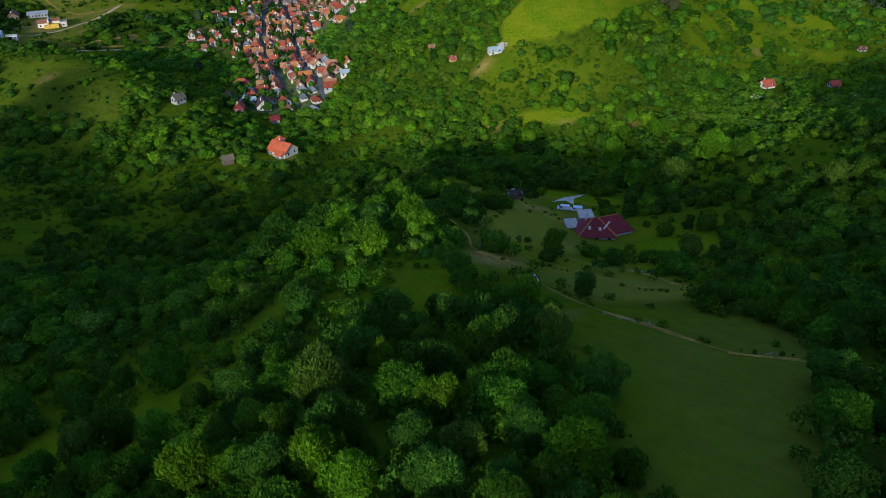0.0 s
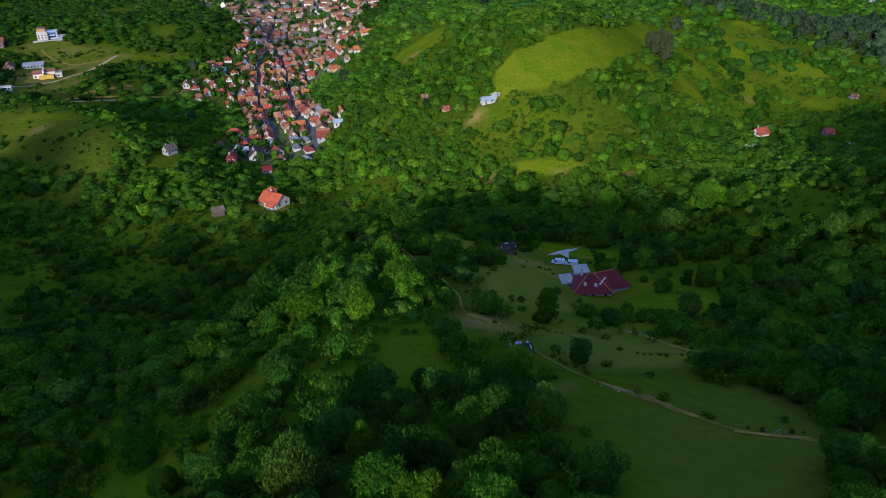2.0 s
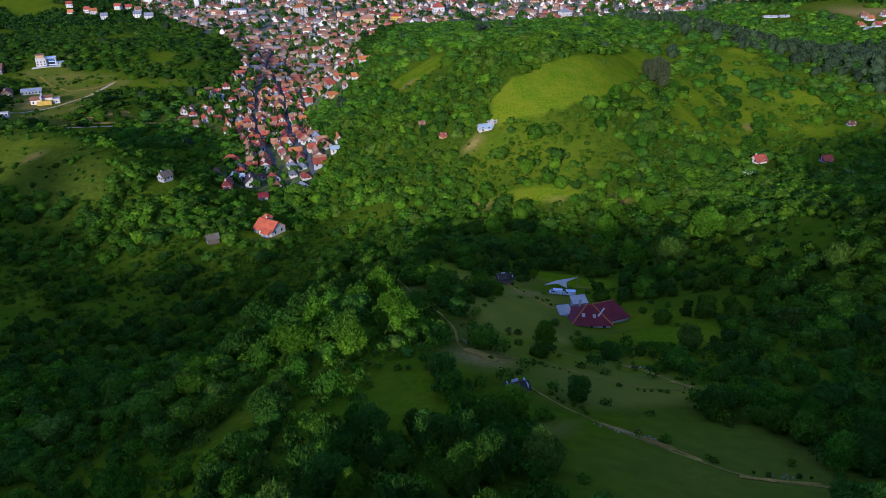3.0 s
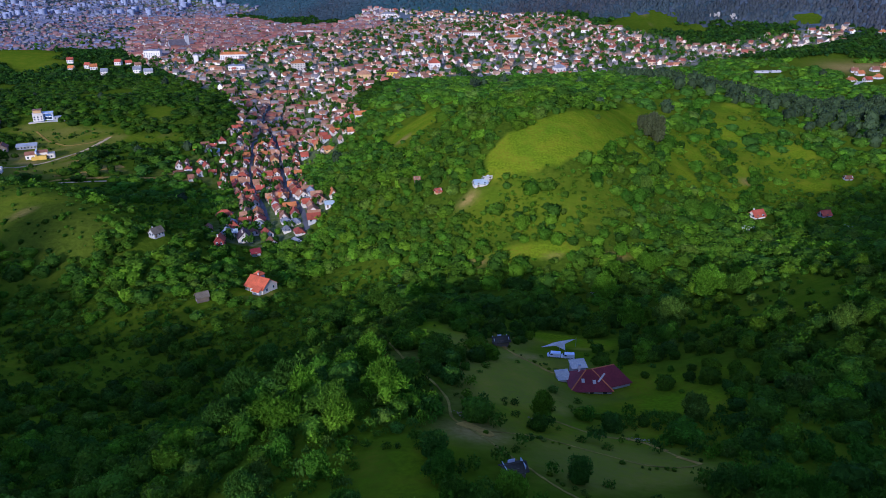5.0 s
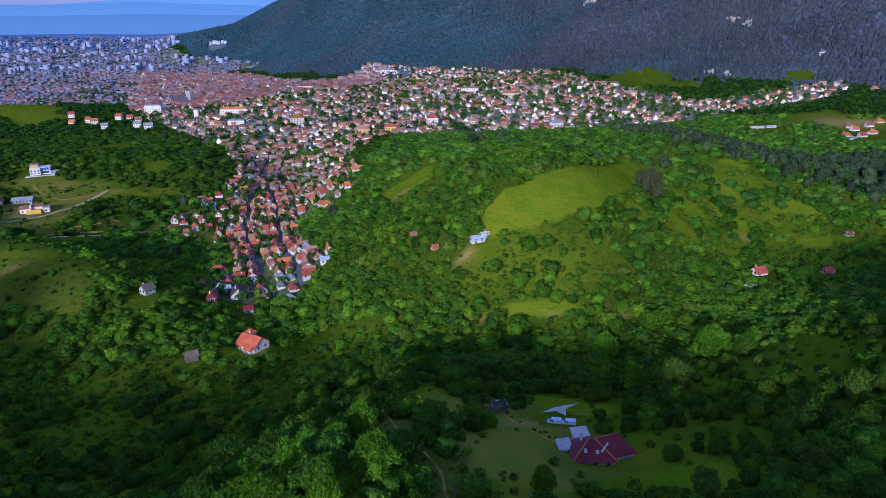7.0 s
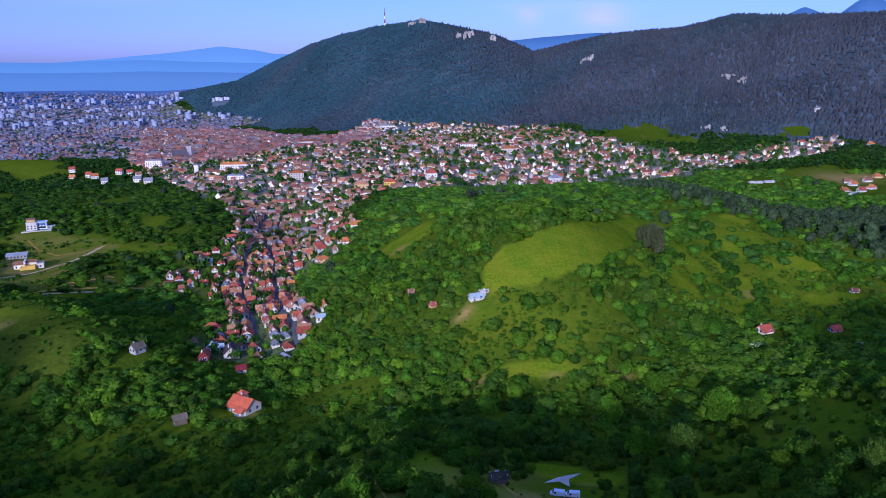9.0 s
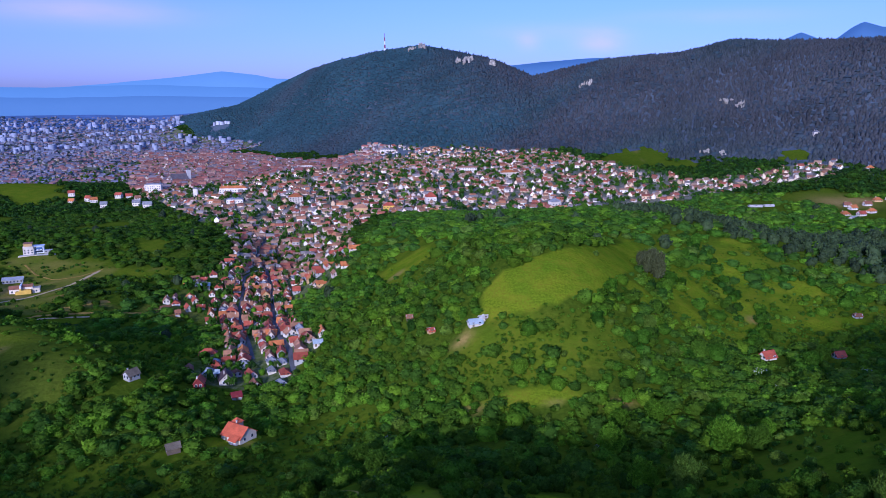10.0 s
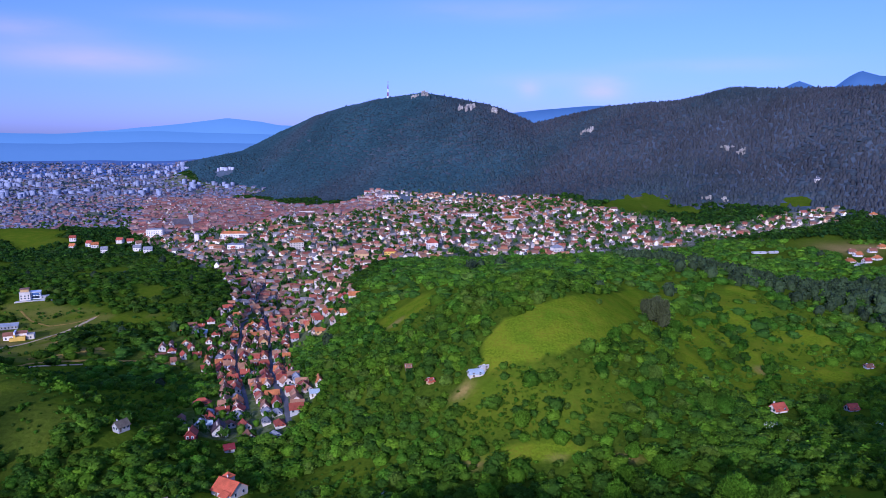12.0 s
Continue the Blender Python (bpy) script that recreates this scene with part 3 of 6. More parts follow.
ribbon("gravel_road", HILL_ROAD, 3.0, GRAVEL, "pale gravel road on the hillside terrace", "road", 0.25)
ribbon("dirt_road", TERRACE_ROAD, 3.4, EARTH, "brown dirt road along the hillside", "road", 0.25)
ribbon("gravel_lane", [(x + 5, y - 5) for x, y in TERRACE_ROAD[:-1]], 2.2, GRAVEL, "pale gravel lane below the dirt road", "road", 0.25)
ribbon("terrace_path", ((-392, 640), (-372, 622), (-350, 612), (-334, 622), (-325, 642)), 1.8, EARTH, "worn path along the edge of the grassy terrace", "path", 0.25)
ribbon("bare_bank", ((-331, 586), (-318, 570), (-303, 552)), 4.0, EARTH, "bare brown bank on the green terrace", "bank", 0.25, 0.35)
ribbon("bare_bank", ((-289, 537), (-281, 546), (-276, 556)), 4.6, EARTH, "bare pale bank above the dirt road", "bank", 0.25, 0.35)
ribbon("bare_bank", ((-309, 519), (-300, 527), (-292, 533)), 2.8, EARTH, "bare strip of earth above the dirt road", "bank", 0.25, 0.35)
ribbon("road", STREET_EAST, 3.0, ASPHALT, "grey asphalt street between the town houses", "road", 0.3)
ribbon("road", STREET_WEST, 2.4, ASPHALT, "grey asphalt lane between the town houses", "road", 0.3)


def off_way(x, y, gap):
    """True where a place keeps that far from all paths and streets."""
    ok = np.ones(np.shape(x), bool)
    for way in WAYS:
        for (ax, ay), (bx, by) in zip(way, way[1:]):
            dx, dy = bx - ax, by - ay
            k = (((x - ax) * dx + (y - ay) * dy) / (dx * dx + dy * dy)).clip(0, 1)
            ok &= np.hypot(x - ax - k * dx, y - ay - k * dy) > gap
    return ok


# ---- building blocks ----
def part(name, bm, mat, parent, label=""):
    """One bmesh as one mesh object under a thing or a part."""
    me = bpy.data.meshes.new(name)
    bm.to_mesh(me)
    bm.free()
    me.materials.append(mat)
    ob = new(name, me)
    ob.parent = parent
    if label:
        ob["label"] = label
    return ob


def thing(name, m, label, category, group=""):
    """An Empty at the base of a thing."""
    return_ob = new(name)
    return_ob.empty_display_size = 0.5
    return_ob.matrix_basis = m
    return tagged(return_ob, label, category, group)


def box(bm, x0, y0, z0, x1, y1, z1, bevel=0.0):
    made = bmesh.ops.create_cube(bm, size=1, matrix=Matrix.Translation(((x0 + x1) / 2, (y0 + y1) / 2, (z0 + z1) / 2)) @ Matrix.Diagonal((x1 - x0, y1 - y0, z1 - z0, 1)))
    if bevel:
        edges = {e for v in made["verts"] for e in v.link_edges}
        bmesh.ops.bevel(bm, geom=list(edges), offset=bevel, segments=1, affect="EDGES")
    return bm


def solid(bm, corners, faces):
    vs = [bm.verts.new(c) for c in corners]
    for f in faces:
        bm.faces.new([vs[i] for i in f])
    return bm


def slab(bm, quad, thick):
    """A sloping plate with thickness under four (or three) corners."""
    n = len(quad)
    top = [Vector(q) for q in quad]
    normal = (top[1] - top[0]).cross(top[2] - top[0]).normalized()
    if normal.z < 0:
        top.reverse()
        normal = -normal
    low = [q - normal * thick for q in top]
    return solid(bm, top + low, [tuple(range(n)), tuple(range(2 * n - 1, n - 1, -1))] + [(i, i + n, (i + 1) % n + n, (i + 1) % n) for i in range(n)])


def walls_mesh(length, width, high, rise, gable):
    """Outer walls of a house, with gables if the roof has them; they go a little into the ground."""
    a, b, bm = length / 2, width / 2, bmesh.new()
    low = -6.0
    if gable:
        c = [(-a, -b, low), (a, -b, low), (a, b, low), (-a, b, low), (-a, -b, high), (a, -b, high), (a, b, high), (-a, b, high), (-a, 0, high + rise), (a, 0, high + rise)]
        return solid(bm, c, [(0, 1, 5, 4), (1, 2, 6, 9, 5), (2, 3, 7, 6), (3, 0, 4, 8, 7), (4, 5, 9, 8), (6, 7, 8, 9)])
    return box(bm, -a, -b, low, a, b, high)


def house(name, m, length, width, high, rise, wall_mat, roof_mat, label, gable=True, chimneys=1, storeys=1, door=True, category="house", group="", dormer=False, per_side=3, plain=False):
    """A house with walls, a tiled roof with eaves, chimney, windows with frames and a door."""
    ob = thing(name, m, label, category, group)
    a, b, over, t = length / 2, width / 2, 0.5, 0.16
    part("wall", walls_mesh(length, width, high, rise * 0.97, gable), wall_mat, ob)
    bm = bmesh.new()
    k = rise / b
    lowz, ridge = high - over * k + 0.05, high + rise + 0.05
    if gable:
        for s in (-1, 1):
            slab(bm, [(-a - over, s * (b + over), lowz), (a + over, s * (b + over), lowz), (a + over, 0, ridge), (-a - over, 0, ridge)], t)
    else:
        r = max(0.3, a - b)
        for s in (-1, 1):
            slab(bm, [(-a - over, s * (b + over), lowz), (a + over, s * (b + over), lowz), (r, 0, ridge), (-r, 0, ridge)], t)
            slab(bm, [(s * (a + over), -b - over, lowz), (s * (a + over), b + over, lowz), (s * r, 0, ridge)], t)
    roof = part("roof", bm, roof_mat, ob)
    ra = a + over if gable else max(0.3, a - b)
    if not plain:
        part("ridge_cap", box(bmesh.new(), -ra, -0.16, ridge - 0.06, ra, 0.16, ridge + 0.09, 0.04), roof_mat, roof)
    for c in range(chimneys):
        cx, cy = (-a * 0.45, b * 0.3) if c == 0 else (a * 0.5, -b * 0.35)
        chimney = part("chimney", box(bmesh.new(), cx - 0.28, cy - 0.24, high + rise * 0.4, cx + 0.28, cy + 0.24, high + rise + 0.6, 0.03), WALLS[0], roof)
        if not plain:
            part("chimney_cap", box(bmesh.new(), cx - 0.36, cy - 0.32, high + rise + 0.6, cx + 0.36, cy + 0.32, high + rise + 0.72), CONCRETE, chimney)
    frame_mesh = pane_mesh = None
    for st in range(storeys):
        zc = 1.5 + st * 2.8
        spots = [(-a + length * (i + 0.5) / per_side, s * b, 0 if s < 0 else 180) for s in (-1, 1) for i in range(per_side)]
        spots += [(s * a, w, 90 * s) for s in (-1, 1) for w in (-b * 0.45, b * 0.45)]
        for x, y, turn in spots:
            if plain:
                if frame_mesh is None:
                    w = part("window", box(bmesh.new(), -0.55, -0.08, -0.62, 0.55, 0.05, 0.78), GLASS, ob)
                    frame_mesh = w.data
                else:
                    w = new("window", frame_mesh)
                    w.parent = ob
                w.matrix_basis = pose(x, y, zc, 0, 0, turn)
                continue
            if door and st == 0 and (x, y) == spots[0][:2]:
                d = part("door", box(bmesh.new(), -0.5, -0.06, -1.1, 0.5, 0.04, 1.0, 0.02), WOOD, ob)
                d.matrix_basis = pose(x, y, zc - 0.4, 0, 0, turn)
                continue
            if frame_mesh is None:
                w = part("window", box(bmesh.new(), -0.62, -0.05, -0.78, 0.62, 0.05, 0.78, 0.03), WHITE, ob)
                p = part("pane", box(bmesh.new(), -0.5, -0.09, -0.66, 0.5, 0.0, 0.66), GLASS, w)
                frame_mesh, pane_mesh = w.data, p.data
            else:
                w, p = new("window", frame_mesh), new("pane", pane_mesh)
                w.parent, p.parent = ob, w
            w.matrix_basis = pose(x, y, zc, 0, 0, turn)
    if dormer:
        bm = bmesh.new()
        solid(bm, [(-1.3, -b * 0.75, high + rise * 0.2), (1.3, -b * 0.75, high + rise * 0.2), (1.3, -b * 0.75, high + rise * 0.62), (-1.3, -b * 0.75, high + rise * 0.62),
                   (-1.3, 0, high + rise * 0.5), (1.3, 0, high + rise * 0.5), (1.3, -0.2, high + rise * 0.62), (-1.3, -0.2, high + rise * 0.62)],
              [(0, 1, 2, 3), (0, 3, 7, 4), (1, 5, 6, 2), (4, 7, 6, 5), (3, 2, 6, 7), (0, 4, 5, 1)])
        d = part("dormer", bm, wall_mat, roof)
        bm = bmesh.new()
        for s in (-1, 1):
            slab(bm, [(s * 1.7, -b * 0.75 - 0.4, high + rise * 0.58), (s * 1.7, 0.3, high + rise * 0.58), (0, 0.3, high + rise * 1.02), (0, -b * 0.75 - 0.4, high + rise * 1.02)], 0.12)
        part("dormer_roof", bm, roof_mat, roof)
    return ob


def on_ground(x, y, turn=0.0, up=0.0):
    return pose(x, y, ground_z(x, y) + up, 0, 0, turn)


# ---- single houses on the slopes ----
def hillside_house():
    """The white house with a broad orange roof and a small raised roof at its back corner."""
    ob = house("house", on_ground(-104, 337, -26, 0.2), 11.0, 10.0, 2.7, 3.6, WALLS[0], BRIGHT_ROOF, "white house with a broad bright orange tiled roof on the slope", storeys=1, chimneys=1, per_side=2)
    turret = part("turret", box(bmesh.new(), -5.6, 1.2, 2, -2.2, 5.2, 5.6), WALLS[0], ob)
    bm = bmesh.new()
    bmesh.ops.create_cone(bm, segments=4, radius1=3.3, radius2=0.15, depth=1.9, cap_ends=True, matrix=pose(-3.9, 3.2, 6.5, 0, 0, 45))
    part("turret_roof", bm, BRIGHT_ROOF, turret)
    wing = part("wing", box(bmesh.new(), 1.0, -7.2, -5, 5.0, -4.9, 2.2), WALLS[0], ob)
    bm = bmesh.new()
    slab(bm, [(0.6, -7.7, 2.2), (5.4, -7.7, 2.2), (5.4, -4.6, 3.6), (0.6, -4.6, 3.6)], 0.14)
    part("wing_roof", bm, BRIGHT_ROOF, wing)


hillside_house()
house("shed", on_ground(-124, 315, 35, 0.6), 5.2, 3.6, 2.1, 1.6, WOOD, OLD_ROOF, "small wooden shed with a grey sheet roof among trees", chimneys=0, category="shed", per_side=1)
house("house", on_ground(-168, 372, 62, 0.6), 6.0, 4.6, 2.4, 2.3, WALLS[2], OLD_ROOF, "grey house with a weathered brown roof below the meadow")
house("house", on_ground(-1, 379, 20, 0.0), 6.4, 4.4, 1.6, 1.6, WALLS[0], BLUE_SHEET, "white hillside cottage with a pale blue sheet roof", chimneys=0, category="cottage", per_side=2)
house("cottage", on_ground(3.4, 382, 28, 0.0), 5.6, 2.8, 1.4, 0.8, WALLS[0], SHEET, "low white outbuilding with a pale sheet roof beside the cottage", chimneys=0, category="outbuilding", per_side=1)
house("house", on_ground(142, 392, 25, 0.0), 6.8, 5.4, 1.5, 2.6, WALLS[0], ROOFS[1], "white cottage with a red roof at the edge of the trees", category="cottage", per_side=2)
house("shed", on_ground(217, 458, 10, 0.0), 4.2, 3.2, 1.3, 1.2, WALLS[2], ROOFS[2], "small grey shed with a brown roof on the meadow", chimneys=0, category="shed", per_side=1)
house("cabin", on_ground(-23, 391, 30, 0.2), 3.0, 2.8, 1.2, 1.3, WALLS[3], ROOFS[1], "small cabin with a red roof hidden in the woods", chimneys=0, category="cabin", per_side=1)
house("cabin", on_ground(-36, 414, 10, 0.2), 3.0, 2.8, 1.2, 1.3, WOOD, ROOFS[3], "wooden cabin with a weathered tiled roof in the woods", chimneys=0, category="cabin", per_side=1)


def lodge():
    """The low house with a dark red many-sided roof and two pale annexes."""
    ob = house("lodge", on_ground(29.2, 195.5, 4, -1.0), 10.4, 9.2, 2.4, 3.3, WALLS[2], DARK_RED, "low house with a dark red hipped sheet roof in the hollow", gable=False, chimneys=1, per_side=3)
    low, top, half = Vector((0.6, 0.2, 0)), Vector((9.6, 3.4, 0)), 4.3
    along = (top - low).normalized()
    side = Vector((-along.y, along.x, 0)) * half
    bm = bmesh.new()
    solid(bm, [p + q + Vector((0, 0, z)) for z in (-4, 2.2) for p, q in ((low, -side), (top, -side), (top, side), (low, side))], [(0, 1, 5, 4), (1, 2, 6, 5), (2, 3, 7, 6), (3, 0, 4, 7), (4, 5, 6, 7), (3, 2, 1, 0)])
    wing = part("wing", bm, WALLS[2], ob)
    bm = bmesh.new()
    ridge, end = Vector((0, 0, 5.7)), top - along * 2.6
    for q in (side, -side):
        eave = q * 1.1 + Vector((0, 0, 2.1))
        slab(bm, [low + eave, top + along * 0.5 + eave, end + ridge, low + ridge], 0.14)
    slab(bm, [top + along * 0.5 - side * 1.1 + Vector((0, 0, 2.1)), top + along * 0.5 + side * 1.1 + Vector((0, 0, 2.1)), end + ridge], 0.14)
    part("wing_roof", bm, DARK_RED, wing)
    for p, q in (((-5.7, -5.1, 2.25), (-0.8, 0, 5.85)), ((5.7, -5.1, 2.25), (0.8, 0, 5.85)), ((-0.8, 0, 5.9), (0.8, 0, 5.9)), (tuple(low + ridge + Vector((0, 0, 0.12))), tuple(end + ridge + Vector((0, 0, 0.12))))):
        bm = bmesh.new()
        p, q = Vector(p), Vector(q)
        s = (q - p).cross(Vector((0, 0, 1))).normalized() * 0.16
        slab(bm, [p - s, p + s, q + s, q - s], 0.1)
        part("hip_cap", bm, ROOFS[0], ob, "faded orange ridge capping")
    white = box(bmesh.new(), -0.25, -1.5, -0.05, 0.25, 1.5, 0.12, 0.03)
    gutter = part("valley_flashing", white, SHEET, ob, "pale metal valley flashing")
    gutter.matrix_basis = pose(2.9, -2.0, 4.45, 30, 0, -48)
    for x, y in ((-2.0, -2.6), (0.9, -2.9)):
        bm = box(bmesh.new(), -0.4, -0.55, -0.06, 0.4, 0.55, 0.10, 0.03)
        v = part("roof_window", bm, SHEET, ob, "pale roof window")
        v.matrix_basis = pose(x, y, 5.88 + 0.733 * y, 36, 0, 0)
    for x, y, l, w, h in ((-6.4, 2.2, 3.0, 3.0, 2.9), (-1.6, 6.6, 3.8, 2.6, 3.6)):
        annex = thing("annex", ob.matrix_basis @ pose(x, y, 0, 0, 0, 10), "small lean-to with a pale sheet roof beside the lodge", "annex")
        part("wall", box(bmesh.new(), -l / 2, -w / 2, -2, l / 2, w / 2, h - 0.5), WALLS[2], annex)
        bm = bmesh.new()
        slab(bm, [(-l / 2 - 0.4, -w / 2 - 0.4, h - 0.5), (l / 2 + 0.4, -w / 2 - 0.4, h - 0.5), (l / 2 + 0.4, w / 2 + 0.4, h + 0.5), (-l / 2 - 0.4, w / 2 + 0.4, h + 0.5)], 0.08)
        part("roof", bm, SHEET, annex)


def van(m, label):
    ob = thing("van", m, label, "van", "vans beside the canopy")
    bm = bmesh.new()
    side = [(-2.4, 0.45), (2.3, 0.45), (2.4, 1.0), (1.75, 1.25), (1.15, 2.05), (-2.3, 2.1), (-2.4, 1.9)]
    n = len(side)
    solid(bm, [(x, -0.95, z) for x, z in side] + [(x, 0.95, z) for x, z in side],
          [tuple(range(n - 1, -1, -1)), tuple(range(n, 2 * n))] + [(i, (i + 1) % n, (i + 1) % n + n, i + n) for i in range(n)])
    bmesh.ops.bevel(bm, geom=list(bm.edges), offset=0.07, segments=2, affect="EDGES")
    body = part("body", bm, WHITE, ob)
    bm = bmesh.new()
    slab(bm, [(1.74, -0.8, 1.32), (1.74, 0.8, 1.32), (1.22, 0.75, 2.0), (1.22, -0.75, 2.0)], 0.03)
    part("windscreen", bm, GLASS, body)
    for s in (-1, 1):
        part("side_window", box(bmesh.new(), 0.4, s * 0.955 - 0.02, 1.3, 1.2, s * 0.955 + 0.02, 1.85), GLASS, body)
        part("headlight", box(bmesh.new(), 2.33, s * 0.7 - 0.15, 0.75, 2.43, s * 0.7 + 0.15, 0.92, 0.02), GLASS, body)
    for x in (-1.5, 1.5):
        for s in (-0.85, 0.85):
            bm = bmesh.new()
            bmesh.ops.create_cone(bm, segments=14, radius1=0.34, radius2=0.34, depth=0.24, cap_ends=True, matrix=pose(x, s, 0.34, 90))
            w = part("wheel", bm, RUBBER, ob)
            bm = bmesh.new()
            bmesh.ops.create_cone(bm, segments=10, radius1=0.2, radius2=0.2, depth=0.27, cap_ends=True, matrix=pose(x, s, 0.34, 90))
            part("rim", bm, STEEL, w)
    return ob


def canopy():
    """A pale sail-like shelter: a thin sheet held up by slender masts."""
    ob = thing("canopy", on_ground(25, 229, 8) @ Matrix.Scale(0.62, 4), "pale grey sail-like canopy stretched over slender masts", "canopy")
    tips = [(-9, -1.2, 2.6), (-2, -1.6, 3.2), (2.0, -4.6, 2.2), (2.8, -0.4, 3.4), (9.5, 3.2, 3.9), (2.0, 1.9, 3.8), (-2.5, 1.0, 3.6)]
    bm = bmesh.new()
    centre, n = (0.3, -0.3, 4.4), len(tips)
    solid(bm, [centre] + tips + [(x, y, z - 0.08) for x, y, z in [centre] + tips],
          [(0, i + 1, (i + 1) % n + 1) for i in range(n)] + [(n + 1, n + 2 + (i + 1) % n, n + 2 + i) for i in range(n)] + [(i + 1, i + n + 2, (i + 1) % n + n + 2, (i + 1) % n + 1) for i in range(n)])
    part("sail", bm, SHEET, ob)
    for x, y, z in (tips[0], tips[2], tips[4], (0.3, -0.3, 4.4)):
        bm = bmesh.new()
        bmesh.ops.create_cone(bm, segments=8, radius1=0.08, radius2=0.05, depth=z + 1.6, matrix=Matrix.Translation((x, y, (z + 0.2) / 2)))
        part("mast", bm, STEEL, ob)


lodge()
van(on_ground(22.2, 217, 172) @ Matrix.Scale(0.82, 4), "white delivery van parked on the grass")
van(on_ground(26.4, 218, 176) @ Matrix.Scale(0.82, 4), "white van parked beside the lodge")
canopy()
house("hut", on_ground(6, 122, 20, 0.0), 3.2, 2.2, 1.6, 0.6, WOOD, HUT_ROOF, "small weathered hut with a grey board roof", chimneys=0, category="hut", per_side=1)
house("shed", on_ground(6.4, 218, 15, 0.3), 4.4, 3.0, 1.6, 0.9, WOOD, HUT_ROOF, "small shed with a grey-brown roof beside the dirt track", chimneys=0, category="shed", per_side=1)


def villa(m, label, pieces):
    """A modern villa of blocks with parapets and windows, plain plates and pitched roofs: kind, corners, material of each piece."""
    ob = thing("villa", m, label, "villa")
    for kind, (x0, y0, z0, x1, y1, z1), mat in pieces:
        if kind == "roof":
            bm, t = bmesh.new(), 0.16
            yc = (y0 + y1) / 2
            for ya in (y0, y1):
                slab(bm, [(x0, ya, z0), (x1, ya, z0), (x1, yc, z1), (x0, yc, z1)], t)
            part("roof", bm, mat, ob)
            continue
        if kind == "lean_roof":
            part("roof", slab(bmesh.new(), [(x0, y0, z0), (x1, y0, z0), (x1, y1, z1), (x0, y1, z1)], 0.25), mat, ob)
            continue
        if kind != "wall":
            part(kind, box(bmesh.new(), x0, y0, z0, x1, y1, z1, 0.03), mat, ob)
            continue
        w = part("wall", box(bmesh.new(), x0, y0, z0, x1, y1, z1, 0.03), mat, ob)
        part("parapet", box(bmesh.new(), x0 - 0.15, y0 - 0.15, z1, x1 + 0.15, y1 + 0.15, z1 + 0.3, 0.03), mat, w)
        for st in range(max(1, int((z1 - max(z0, 0)) / 2.9))):
            zc = max(z0, 0) + 1.6 + 2.9 * st
            n = max(1, int((x1 - x0) / 3))
            for i in range(n):
                xc = x0 + (x1 - x0) * (i + 0.5) / n
                part("window", box(bmesh.new(), xc - 0.7, y0 - 0.06, zc - 0.9, xc + 0.7, y0 + 0.05, zc + 0.7), GLASS, w)
            for xe in (x0, x1):
                yc = (y0 + y1) / 2
                part("window", box(bmesh.new(), xe - 0.06, yc - 0.8, zc - 0.9, xe + 0.06, yc + 0.8, zc + 0.7), GLASS, w)
    return ob


villa(on_ground(-399, 668, 26, 0.5) @ Matrix.Scale(0.74, 4), "large white villa with an ochre roof storey on the hillside", [
    ("wall", (-13, -6, -6, -1.5, 6, 8.6), WALLS[0]), ("roof_storey", (-12, -4.5, 8.95, -3, 5, 12.2), WALLS[3]), ("roof_slab", (-12.6, -5.2, 12.2, -2.4, 5.6, 12.6), ROOFS[3]),
    ("wall", (-1.4, -3, -6, 9, 7, 7.6), WHITE), ("glazing", (0.2, -3.12, 4.3, 7.6, -2.9, 6.8), BLUE_GLASS), ("glazing", (0.2, -3.12, 0.6, 7.6, -2.9, 3.0), GLASS), ("canopy_slab", (-1.6, -5.4, 7.95, 9.8, 7.4, 8.35), WHITE),
    ("wall", (9.1, -5, -6, 18, 3, 2.4), WALLS[2]), ("retaining_wall", (-18, -12, -8, 2, -11.2, -0.6), WALLS[1]), ("retaining_wall", (2.1, -12, -8, 22, -11.4, 0.2), CONCRETE), ("terrace", (-17, -11.1, -8, 20, -6.1, -0.9), CONCRETE)])
villa(on_ground(-352, 573, 26, 0.4) @ Matrix.Scale(0.82, 4), "white and yellow house with brown roofs beside the gravel road", [
    ("wall", (-11, -2, -4, -2.2, 7, 3.6), WALLS[0]), ("roof", (-11.6, -2.6, 3.95, -1.8, 7.6, 6.6), ROOFS[2]), ("white_fin", (-2.0, -5.6, -4, -0.6, 6, 7.6), WHITE),
    ("wall", (-0.5, -2.5, -4, 8.5, 6.5, 5.4), WALLS[0]), ("roof", (-0.9, -3.1, 5.75, 9, 7.2, 7.4), ROOFS[2]), ("yellow_porch", (-5.6, -7.6, -4, -2.1, -3.2, 2.2), YELLOW), ("yellow_porch", (-0.5, -7.2, -4, 7.4, -2.6, 3.4), YELLOW), ("yellow_column", (-2.1, -7.4, -4, -0.5, -5.7, 5.2), YELLOW),
    ("wall", (8.6, -4, -4, 14.5, 4, 3.9), WALLS[1])])
villa(on_ground(-378, 602, 26, 0.4) @ Matrix.Scale(0.74, 4), "long outbuilding with a grey sheet roof behind the yellow house", [("wall", (-11, -4, -4, 9, 4, 2.8), WALLS[2]), ("lean_roof", (-11.8, -4.8, 3.15, 9.8, 4.8, 5.0), CONCRETE)])
